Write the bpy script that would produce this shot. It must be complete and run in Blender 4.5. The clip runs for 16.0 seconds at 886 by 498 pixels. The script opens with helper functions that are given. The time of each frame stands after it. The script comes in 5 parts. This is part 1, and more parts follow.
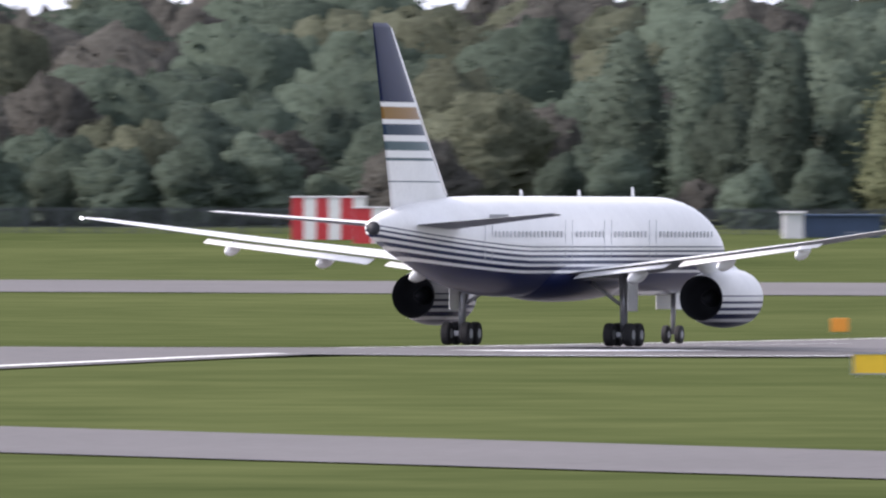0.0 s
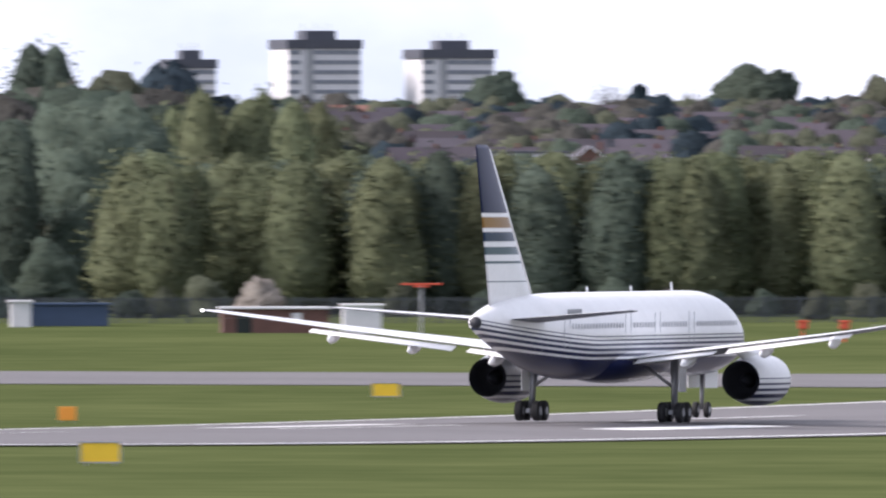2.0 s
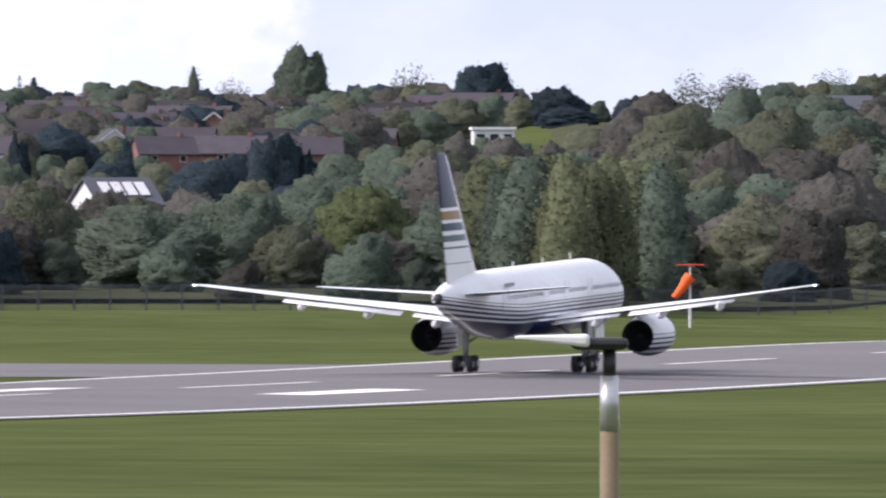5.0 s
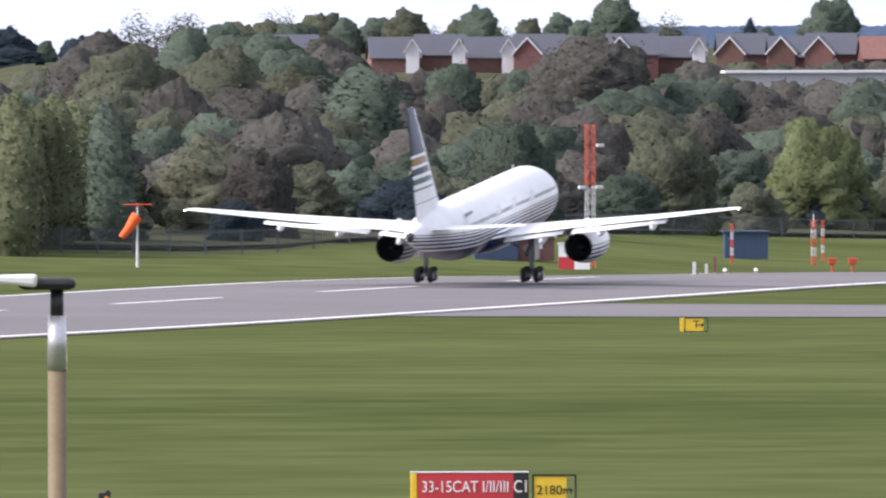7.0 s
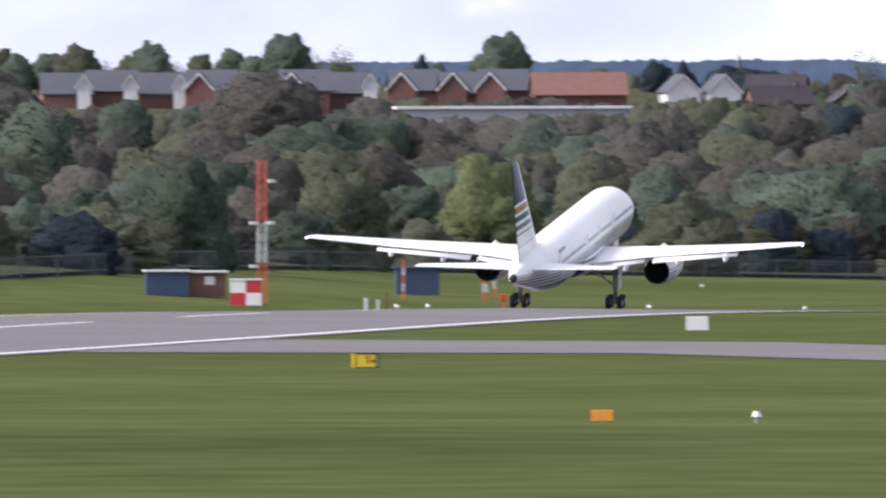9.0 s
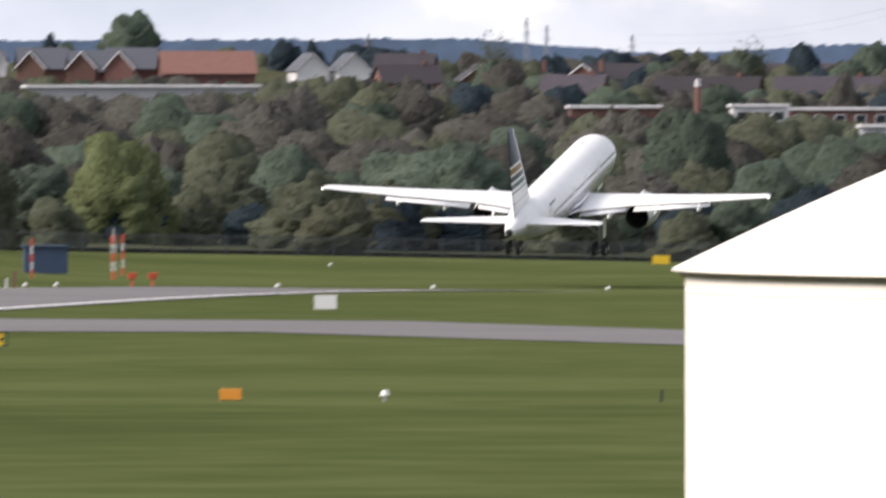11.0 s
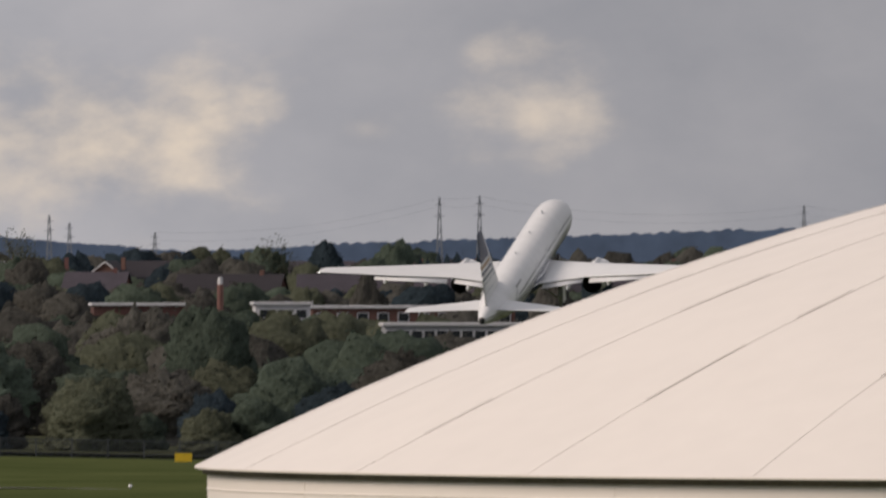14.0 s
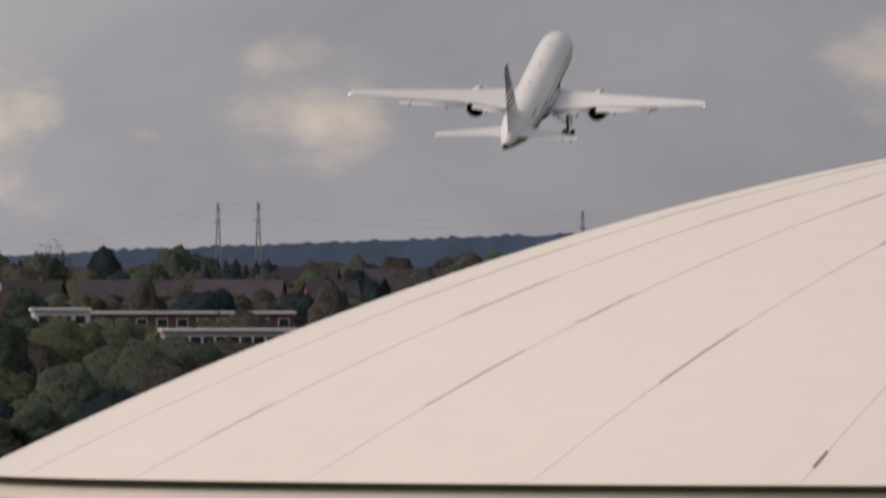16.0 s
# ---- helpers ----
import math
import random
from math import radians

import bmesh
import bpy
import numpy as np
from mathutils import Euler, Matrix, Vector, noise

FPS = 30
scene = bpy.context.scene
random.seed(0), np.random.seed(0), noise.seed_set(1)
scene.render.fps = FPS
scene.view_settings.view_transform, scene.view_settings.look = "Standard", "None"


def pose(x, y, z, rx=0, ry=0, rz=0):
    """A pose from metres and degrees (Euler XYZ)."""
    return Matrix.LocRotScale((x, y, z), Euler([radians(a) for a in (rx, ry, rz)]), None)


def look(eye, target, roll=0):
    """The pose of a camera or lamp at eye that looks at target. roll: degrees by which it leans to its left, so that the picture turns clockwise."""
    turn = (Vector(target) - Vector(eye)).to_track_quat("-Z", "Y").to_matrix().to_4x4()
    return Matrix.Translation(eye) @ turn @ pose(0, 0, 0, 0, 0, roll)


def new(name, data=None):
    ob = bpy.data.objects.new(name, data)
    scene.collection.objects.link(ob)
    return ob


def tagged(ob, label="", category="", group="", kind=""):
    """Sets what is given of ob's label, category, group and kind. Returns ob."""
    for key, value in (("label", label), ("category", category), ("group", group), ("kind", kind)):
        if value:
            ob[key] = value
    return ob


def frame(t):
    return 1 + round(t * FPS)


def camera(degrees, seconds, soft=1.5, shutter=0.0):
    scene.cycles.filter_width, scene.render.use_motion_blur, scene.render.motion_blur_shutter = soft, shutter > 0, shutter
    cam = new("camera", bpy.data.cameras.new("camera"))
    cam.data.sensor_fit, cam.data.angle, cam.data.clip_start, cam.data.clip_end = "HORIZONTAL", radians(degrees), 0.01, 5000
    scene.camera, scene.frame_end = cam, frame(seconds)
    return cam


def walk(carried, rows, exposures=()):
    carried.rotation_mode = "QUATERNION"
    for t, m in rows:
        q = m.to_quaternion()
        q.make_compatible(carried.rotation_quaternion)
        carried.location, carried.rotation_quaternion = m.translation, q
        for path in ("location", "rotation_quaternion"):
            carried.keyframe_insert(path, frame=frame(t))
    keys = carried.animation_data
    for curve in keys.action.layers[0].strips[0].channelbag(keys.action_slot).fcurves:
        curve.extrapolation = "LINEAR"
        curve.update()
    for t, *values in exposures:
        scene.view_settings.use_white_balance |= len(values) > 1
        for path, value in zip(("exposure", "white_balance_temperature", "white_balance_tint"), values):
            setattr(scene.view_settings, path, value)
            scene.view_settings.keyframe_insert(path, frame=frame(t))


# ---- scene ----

EYE = (0.0, 0.0, 15.05)   # a viewing stand beside the airfield
# bearing, elevation and roll of the view in degrees; bearing 0 is the runway's direction
VIEW = [
    (0.0, -18.4408, -0.5948, -0.002),
    (0.5, -17.8050, -0.5239, -0.008),
    (1.0, -17.3178, -0.3768, -0.051),
    (1.5, -16.7994, -0.3622, 0.034),
    (2.0, -16.1880, -0.3363, 0.005),
    (2.5, -15.5617, -0.3686, 0.024),
    (3.0, -15.0990, -0.3339, 0.003),
    (3.5, -14.6450, -0.3774, -0.011),
    (4.0, -14.1526, -0.2480, 0.004),
    (4.2, -13.8208, -0.3211, -0.000),
    (6.3, -12.3852, -0.3837, 0.091),
    (6.5, -12.0771, -0.4154, 0.045),
    (7.0, -11.5127, -0.5454, -0.171),
    (7.5, -11.4683, -0.4037, -0.037),
    (8.0, -11.3108, -0.4072, -0.068),
    (8.5, -10.9665, -0.3836, 0.036),
    (8.7, -10.7893, -0.4034, -0.050),
    (10.8, -9.6063, -0.5447, -0.004),
    (11.0, -9.4712, -0.5070, -0.070),
    (11.5, -9.1347, -0.1415, -0.123),
    (12.0, -8.9468, -0.2187, 0.026),
    (12.5, -8.7543, -0.2073, 0.102),
    (13.0, -8.5831, -0.2244, 0.128),
    (13.5, -8.2416, -0.1410, 0.067),
    (14.0, -8.0786, 0.0696, 0.042),
    (14.5, -8.0473, 0.2024, -0.028),
    (15.0, -7.9637, 0.2361, 0.072),
    (15.5, -7.5931, 0.2547, -0.028),
    (16.0, -7.4334, 0.0855, -0.049),
]
# the airliner: seconds, x, y and height of the wheels, pitch, bank, turn to the right
FLIGHT = [
    (0.0, -262.21, 799.83, 2.12, -0.55, 0.22, 0.0),
    (0.5, -262.79, 832.19, 1.79, -0.47, 0.32, 0.0),
    (1.0, -262.89, 865.26, 1.43, -0.50, 0.49, 0.0),
    (1.5, -262.76, 898.92, 1.08, -0.44, 0.50, 0.0),
    (2.0, -262.65, 933.06, 0.80, -0.19, 0.41, 0.0),
    (2.5, -262.56, 967.67, 0.56, -0.01, 0.27, 0.0),
    (3.0, -262.42, 1002.79, 0.33, 0.30, -0.18, 0.0),
    (3.5, -262.56, 1038.26, 0.22, 0.36, -0.24, 0.0),
    (4.0, -262.60, 1074.26, 0.09, 0.68, -0.18, 0.0),
    (4.2, -262.59, 1088.79, 0.08, 0.67, -0.19, 0.0),
    (6.3, -262.72, 1247.28, 0.18, 2.88, -0.08, 0.0),
    (6.5, -262.72, 1262.77, 0.19, 3.22, -0.07, 0.0),
    (7.0, -262.68, 1301.75, 0.20, 4.61, -0.04, 0.0),
    (7.5, -262.65, 1341.13, 0.15, 5.82, -0.03, 0.0),
    (8.0, -262.66, 1380.90, 0.01, 6.60, 0.14, 0.0),
    (8.5, -262.76, 1421.08, -0.30, 7.40, 0.54, 0.0),
    (8.7, -262.78, 1437.27, -0.45, 7.50, 0.74, 0.0),
    (10.8, -262.30, 1612.52, 0.42, 9.20, 1.34, 1.0),
    (11.0, -262.12, 1629.55, 0.80, 9.60, 1.18, 1.0),
    (11.5, -261.63, 1672.40, 1.56, 10.30, 0.70, 1.2),
    (12.0, -261.37, 1715.56, 2.61, 10.40, 0.06, 1.3),
    (12.5, -261.06, 1759.04, 4.06, 10.90, -0.61, 1.4),
    (13.0, -260.81, 1802.84, 5.98, 12.10, -0.91, 1.7),
    (13.5, -260.60, 1846.95, 8.35, 13.30, -0.77, 1.9),
    (14.0, -260.52, 1891.36, 11.42, 14.90, -0.33, 2.1),
    (14.5, -260.53, 1936.08, 15.29, 15.80, 0.44, 2.2),
    (15.0, -260.57, 1981.13, 19.34, 16.30, 1.38, 1.7),
    (15.5, -260.55, 2026.58, 24.25, 16.30, 1.85, 1.2),
    (16.0, -260.64, 2072.37, 30.32, 16.00, 2.00, 0.7),
]


EXPOSURES = [(0.0, 0.42, 5700, 18), (1.5, 0.42, 5700, 18), (4.0, 0.25, 5700, 18), (6.5, 0.28, 5700, 18), (7.0, 0.55, 5700, 18), (7.5, 0.62, 5700, 18), (8.5, 0.4, 5700, 18), (10.8, 0.15, 6000, 14), (11.2, 0.05, 6100, 14), (11.8, -0.65, 6250, 14), (12.5, -1.0, 6350, 15), (14.0, -1.05, 6350, 15), (15.0, -1.12, 6350, 15), (16.0, -1.2, 6400, 16)]


def spot(bearing, distance, z=0.0):
    """A place by its bearing from the stand and its distance."""
    b = radians(bearing)
    return Vector((distance * math.sin(b), distance * math.cos(b), z))


def aim(bearing, elevation, roll):
    b, e = radians(bearing), radians(elevation)
    way = Vector((math.sin(b) * math.cos(e), math.cos(b) * math.cos(e), math.sin(e)))
    return look(EYE, Vector(EYE) + way * 100, roll)


cam = camera(2.5836, 16.0, soft=2.2, shutter=0.5)
walk(cam, [(t, aim(b, e, r)) for t, b, e, r in VIEW],
     exposures=EXPOSURES)

# ---- light ----
world = bpy.data.worlds.new("sky")
scene.world = world
world.use_nodes = True
SUN_BEARING, SUN_HEIGHT = -112.0, 36.0


def build_sky():
    nt = world.node_tree
    nodes, link = nt.nodes, nt.links.new
    nodes.clear()
    out = nodes.new("ShaderNodeOutputWorld")
    back = nodes.new("ShaderNodeBackground")
    sky = nodes.new("ShaderNodeTexSky")
    sky.sky_type = "NISHITA"
    sky.sun_disc = False
    sky.sun_elevation = radians(SUN_HEIGHT)
    sky.sun_rotation = radians(SUN_BEARING)
    coord = nodes.new("ShaderNodeTexCoord")
    # broad cloud cover, grey to white
    broad = nodes.new("ShaderNodeTexNoise")
    broad.inputs["Scale"].default_value = 26.0
    broad.inputs["Detail"].default_value = 8.0
    broad.inputs["Roughness"].default_value = 0.55
    flat = nodes.new("ShaderNodeMapping")
    flat.inputs["Scale"].default_value = (1.0, 1.0, 1.7)
    link(coord.outputs["Generated"], flat.inputs["Vector"])
    link(flat.outputs["Vector"], broad.inputs["Vector"])
    ramp = nodes.new("ShaderNodeValToRGB")
    ramp.color_ramp.elements[0].position = 0.34
    ramp.color_ramp.elements[0].color = (5.1, 5.25, 5.55, 1)
    ramp.color_ramp.elements[1].position = 0.66
    ramp.color_ramp.elements[1].color = (7.9, 7.7, 7.6, 1)
    link(broad.outputs["Fac"], ramp.inputs["Fac"])
    # sunlit heaps of cumulus
    fine = nodes.new("ShaderNodeTexNoise")
    fine.inputs["Scale"].default_value = 110.0
    fine.inputs["Detail"].default_value = 9.0
    fine.inputs["Roughness"].default_value = 0.55
    link(flat.outputs["Vector"], fine.inputs["Vector"])
    squash = nodes.new("ShaderNodeMapping")
    squash.inputs["Scale"].default_value = (1.0, 1.0, 1.7)
    link(coord.outputs["Generated"], squash.inputs["Vector"])
    total = None
    for b, e, size, gain in ((-9.1, 0.33, 0.0085, 1.0), (-7.82, 0.47, 0.0058, 0.8), (-8.3, 0.42, 0.0025, 0.35), (-13.9, 0.42, 0.008, 0.6), (-15.4, 0.4, 0.006, 0.5), (-10.4, 0.55, 0.008, 0.5), (-6.2, 0.6, 0.006, 0.5), (-11.8, 0.7, 0.009, 0.5), (-18.5, 0.6, 0.01, 0.5)):
        way = aim(b, e, 0).to_3x3() @ Vector((0, 0, -1))
        gap = nodes.new("ShaderNodeVectorMath")
        gap.operation = "DISTANCE"
        gap.inputs[1].default_value = (way.x, way.y, way.z * 1.7)
        link(squash.outputs["Vector"], gap.inputs[0])
        ragged = nodes.new("ShaderNodeMath")
        ragged.operation = "MULTIPLY_ADD"
        ragged.inputs[1].default_value = -size * 4.2
        link(fine.outputs["Fac"], ragged.inputs[0])
        link(gap.outputs["Value"], ragged.inputs[2])
        body = nodes.new("ShaderNodeMapRange")
        body.interpolation_type = "SMOOTHERSTEP"
        body.inputs["From Min"].default_value = -size * 0.9
        body.inputs["From Max"].default_value = -size * 2.7
        body.inputs["To Min"].default_value = 0.0
        body.inputs["To Max"].default_value = gain
        link(ragged.outputs[0], body.inputs["Value"])
        if total is None:
            total = body.outputs["Result"]
        else:
            more = nodes.new("ShaderNodeMath")
            more.operation = "MAXIMUM"
            link(total, more.inputs[0])
            link(body.outputs["Result"], more.inputs[1])
            total = more.outputs[0]
    warm = nodes.new("ShaderNodeMix")
    warm.data_type = "RGBA"
    warm.inputs["B"].default_value = (12.5, 10.7, 8.3, 1)
    link(total, warm.inputs["Factor"])
    # the cover thickens to grey towards the runway's heading
    span = nodes.new("ShaderNodeSeparateXYZ")
    link(coord.outputs["Generated"], span.inputs["Vector"])
    thick = nodes.new("ShaderNodeMapRange")
    thick.interpolation_type = "SMOOTHSTEP"
    thick.inputs["From Min"].default_value = math.sin(radians(-10.2))
    thick.inputs["From Max"].default_value = math.sin(radians(-7.0))
    thick.inputs["To Min"].default_value = 1.06
    thick.inputs["To Max"].default_value = 0.86
    link(span.outputs["X"], thick.inputs["Value"])
    shade = nodes.new("ShaderNodeVectorMath")
    shade.operation = "SCALE"
    link(ramp.outputs["Color"], shade.inputs[0])
    link(thick.outputs["Result"], shade.inputs["Scale"])
    link(shade.outputs["Vector"], warm.inputs["A"])
    cover = nodes.new("ShaderNodeMix")
    cover.data_type = "RGBA"
    cover.inputs["Factor"].default_value = 0.96
    link(sky.outputs["Color"], cover.inputs["A"])
    link(warm.outputs["Result"], cover.inputs["B"])
    link(cover.outputs["Result"], back.inputs["Color"])
    back.inputs["Strength"].default_value = 0.128
    link(back.outputs["Background"], out.inputs["Surface"])


build_sky()
sun = new("sun", bpy.data.lights.new("sun", "SUN"))
sun.data.energy = 4.9
sun.data.angle = radians(24)
sun.data.color = (1.0, 0.86, 0.7)
sun.matrix_world = look(spot(SUN_BEARING, 100, 100 * math.tan(radians(SUN_HEIGHT))), (0, 0, 0))


# ---- materials ----
def mat(name, colour, rough=0.6, metal=0.0, vary=0.15, scale=1.0, bump=0.0, fine=None, per_thing=0.0, second=None, coat=0.0, spec=0.5):
    """A procedural material: two scales of variation on the base colour, and relief."""
    m = bpy.data.materials.new(name)
    m.use_nodes = True
    nodes, link = m.node_tree.nodes, m.node_tree.links.new
    bsdf = nodes["Principled BSDF"]
    bsdf.inputs["Roughness"].default_value = rough
    bsdf.inputs["Metallic"].default_value = metal
    bsdf.inputs["Specular IOR Level"].default_value = spec
    if coat:
        bsdf.inputs["Coat Weight"].default_value = coat
        bsdf.inputs["Coat Roughness"].default_value = 0.15
    coord = nodes.new("ShaderNodeTexCoord")
    big = nodes.new("ShaderNodeTexNoise")
    big.inputs["Scale"].default_value = scale
    big.inputs["Detail"].default_value = 4
    small = nodes.new("ShaderNodeTexNoise")
    small.inputs["Scale"].default_value = fine or scale * 9
    small.inputs["Detail"].default_value = 5
    link(coord.outputs["Object"], big.inputs["Vector"])
    link(coord.outputs["Object"], small.inputs["Vector"])
    add = nodes.new("ShaderNodeMath")
    add.operation = "ADD"
    link(big.outputs["Fac"], add.inputs[0])
    link(small.outputs["Fac"], add.inputs[1])
    ramp = nodes.new("ShaderNodeValToRGB")
    ramp.color_ramp.elements[0].position = 0.32
    ramp.color_ramp.elements[1].position = 0.68
    half = nodes.new("ShaderNodeMath")
    half.operation = "MULTIPLY"
    half.inputs[1].default_value = 0.5
    link(add.outputs[0], half.inputs[0])
    link(half.outputs[0], ramp.inputs["Fac"])
    lo = [c * (1 - vary) for c in colour]
    hi = [min(1, c * (1 + vary)) for c in (second or colour)]
    ramp.color_ramp.elements[0].color = (*lo, 1)
    ramp.color_ramp.elements[1].color = (*hi, 1)
    last = ramp.outputs["Color"]
    if per_thing:
        info = nodes.new("ShaderNodeObjectInfo")
        rng = nodes.new("ShaderNodeMapRange")
        rng.inputs["To Min"].default_value = 1 - per_thing
        rng.inputs["To Max"].default_value = 1 + per_thing
        link(info.outputs["Random"], rng.inputs["Value"])
        hue = nodes.new("ShaderNodeHueSaturation")
        hrng = nodes.new("ShaderNodeMapRange")
        hrng.inputs["To Min"].default_value = 0.5 - per_thing * 0.06
        hrng.inputs["To Max"].default_value = 0.5 + per_thing * 0.06
        scramble = nodes.new("ShaderNodeMath")
        scramble.operation = "FRACT"
        times = nodes.new("ShaderNodeMath")
        times.operation = "MULTIPLY"
        times.inputs[1].default_value = 37.7
        link(info.outputs["Random"], times.inputs[0])
        link(times.outputs[0], scramble.inputs[0])
        link(scramble.outputs[0], hrng.inputs["Value"])
        link(rng.outputs["Result"], hue.inputs["Value"])
        link(hrng.outputs["Result"], hue.inputs["Hue"])
        link(last, hue.inputs["Color"])
        last = hue.outputs["Color"]
    link(last, bsdf.inputs["Base Color"])
    if bump:
        relief = nodes.new("ShaderNodeBump")
        relief.inputs["Strength"].default_value = bump
        relief.inputs["Distance"].default_value = 0.05
        link(small.outputs["Fac"], relief.inputs["Height"])
        link(relief.outputs["Normal"], bsdf.inputs["Normal"])
    return m


def banded(name, bands, axis="Z", rough=0.5, coat=0.0, dirt=0.06, sweep=0.0):
    """Paint in bands along an axis of the thing: bands are (upper limit, colour), rising."""
    m = mat(name, (0.8, 0.8, 0.8), rough, 0, dirt, 0.7, coat=coat, spec=0.03)
    nodes, link = m.node_tree.nodes, m.node_tree.links.new
    bsdf = nodes["Principled BSDF"]
    base = bsdf.inputs["Base Color"].links[0].from_socket
    coord = [n for n in nodes if n.bl_idname == "ShaderNodeTexCoord"][0]
    split = nodes.new("ShaderNodeSeparateXYZ")
    link(coord.outputs["Object"], split.inputs["Vector"])
    along = split.outputs[axis]
    if sweep:
        # aft of the wing the bands rise with the body's underside
        aft = nodes.new("ShaderNodeMath")
        aft.operation = "MULTIPLY_ADD"
        aft.inputs[1].default_value = -1.0
        aft.inputs[2].default_value = -7.0
        link(split.outputs["Y"], aft.inputs[0])
        held = nodes.new("ShaderNodeMath")
        held.operation = "MAXIMUM"
        held.inputs[1].default_value = 0.0
        link(aft.outputs[0], held.inputs[0])
        bend = nodes.new("ShaderNodeMath")
        bend.operation = "POWER"
        bend.inputs[1].default_value = 1.55
        link(held.outputs[0], bend.inputs[0])
        level = nodes.new("ShaderNodeMath")
        level.operation = "MULTIPLY_ADD"
        level.inputs[1].default_value = -sweep
        link(bend.outputs[0], level.inputs[0])
        link(split.outputs[axis], level.inputs[2])
        along = level.outputs[0]
    last = None
    for limit, colour in reversed(bands):
        if last is None:
            rgb = nodes.new("ShaderNodeRGB")
            rgb.outputs[0].default_value = (*colour, 1)
            last = rgb.outputs[0]
            continue
        less = nodes.new("ShaderNodeMath")
        less.operation = "LESS_THAN"
        link(along, less.inputs[0])
        less.inputs[1].default_value = limit
        mix = nodes.new("ShaderNodeMix")
        mix.data_type = "RGBA"
        link(less.outputs[0], mix.inputs["Factor"])
        link(last, mix.inputs["A"])
        mix.inputs["B"].default_value = (*colour, 1)
        last = mix.outputs["Result"]
    mul = nodes.new("ShaderNodeMix")
    mul.data_type = "RGBA"
    mul.blend_type = "MULTIPLY"
    mul.inputs["Factor"].default_value = 1.0
    gain = nodes.new("ShaderNodeMix")
    gain.data_type = "RGBA"
    gain.blend_type = "DIVIDE"
    gain.inputs["Factor"].default_value = 1.0
    gain.inputs["B"].default_value = (0.8, 0.8, 0.8, 1)
    link(base, gain.inputs["A"])
    link(gain.outputs["Result"], mul.inputs["A"])
    link(last, mul.inputs["B"])
    link(mul.outputs["Result"], bsdf.inputs["Base Color"])
    return m


WHITE, NAVY, GOLD, STEEL = (0.8, 0.8, 0.8), (0.012, 0.017, 0.06), (0.26, 0.15, 0.05), (0.09, 0.13, 0.15)
M_WHITE = mat("white_paint", (0.8, 0.8, 0.8), 0.3, 0, 0.05, 0.6, coat=0.3)
M_WING = mat("wing_grey", (0.62, 0.63, 0.65), 0.35, 0, 0.06, 0.5)
M_NAVY = mat("navy_paint", NAVY, 0.3, 0, 0.1)
M_TYRE = mat("tyre_rubber", (0.02, 0.02, 0.022), 0.8, 0, 0.2, 4)
M_STRUT = mat("strut_metal", (0.35, 0.36, 0.38), 0.4, 0.5, 0.1, 3)
M_DARK = mat("near_black", (0.028, 0.03, 0.038), 0.6, 0.2, 0.2, 2)
M_METAL = mat("bare_metal", (0.5, 0.5, 0.52), 0.3, 0.9, 0.1, 2)
M_GLASS = mat("dark_glass", (0.02, 0.025, 0.03), 0.08, 0, 0.1, 2)
M_GREY = mat("mid_grey", (0.3, 0.31, 0.33), 0.6, 0, 0.1, 2)
M_GRASS = mat("mown_grass", (0.06, 0.08, 0.028), 1.0, 0, 0.2, 0.011, 0.3, fine=0.16, second=(0.084, 0.098, 0.038), spec=0.0)
M_ASPHALT = mat("asphalt", (0.142, 0.136, 0.139), 0.9, 0, 0.16, 0.05, 0.1, fine=1.2, spec=0.15)
M_SCRUB = mat("wood_floor", (0.07, 0.075, 0.045), 1.0, 0, 0.4, 0.05, 0.3, fine=0.6, spec=0.0)
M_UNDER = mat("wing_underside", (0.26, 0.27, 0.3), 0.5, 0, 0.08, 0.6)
# shade under the tailplanes, put into the paint colour
M_TAIL_SHADE = mat("tailplane_shade", (0.09, 0.1, 0.13), 0.5, 0, 0.08, 0.6)
M_MARK = mat("white_marking", (0.75, 0.75, 0.74), 0.7, 0, 0.12, 0.8)
M_CREAM = mat("tank_paint", (0.86, 0.8, 0.74), 0.5, 0, 0.03, 0.25, fine=3)
M_BARK = mat("bark", (0.07, 0.055, 0.04), 0.9, 0, 0.3, 2)
M_YELLOW = mat("yellow_panel", (0.75, 0.5, 0.02), 0.5, 0, 0.06, 2)
M_ORANGE = mat("orange_panel", (0.75, 0.3, 0.03), 0.5, 0, 0.06, 2)
M_RED = mat("red_panel", (0.5, 0.035, 0.045), 0.5, 0, 0.06, 2)
M_BLACK = mat("black_paint", (0.015, 0.015, 0.015), 0.5, 0, 0.1, 2)
M_WINDSOCK = mat("windsock_cloth", (0.9, 0.13, 0.02), 0.8, 0, 0.06, 2)
M_POLE = mat("brown_pole", (0.15, 0.115, 0.062), 0.6, 0, 0.15, 6)
M_SILVER = mat("galvanised", (0.55, 0.55, 0.55), 0.35, 0.7, 0.15, 12)
M_CONC = mat("pale_render", (0.62, 0.62, 0.64), 0.8, 0, 0.08, 0.3)
M_PALE_PANE = mat("pale_pane", (0.2, 0.22, 0.26), 0.2, 0, 0.15, 0.4)
M_SLATE = mat("slate_grey", (0.07, 0.075, 0.095), 0.7, 0, 0.12, 0.3)
M_BRICK = mat("red_brick", (0.15, 0.078, 0.066), 0.9, 0, 0.2, 0.8, per_thing=0.25)
M_ROOF = mat("brown_tiles", (0.04, 0.034, 0.044), 0.85, 0, 0.25, 0.5, per_thing=0.5)
M_TERRA = mat("terracotta_tiles", (0.17, 0.085, 0.07), 0.85, 0, 0.15, 1.2, per_thing=0.15)
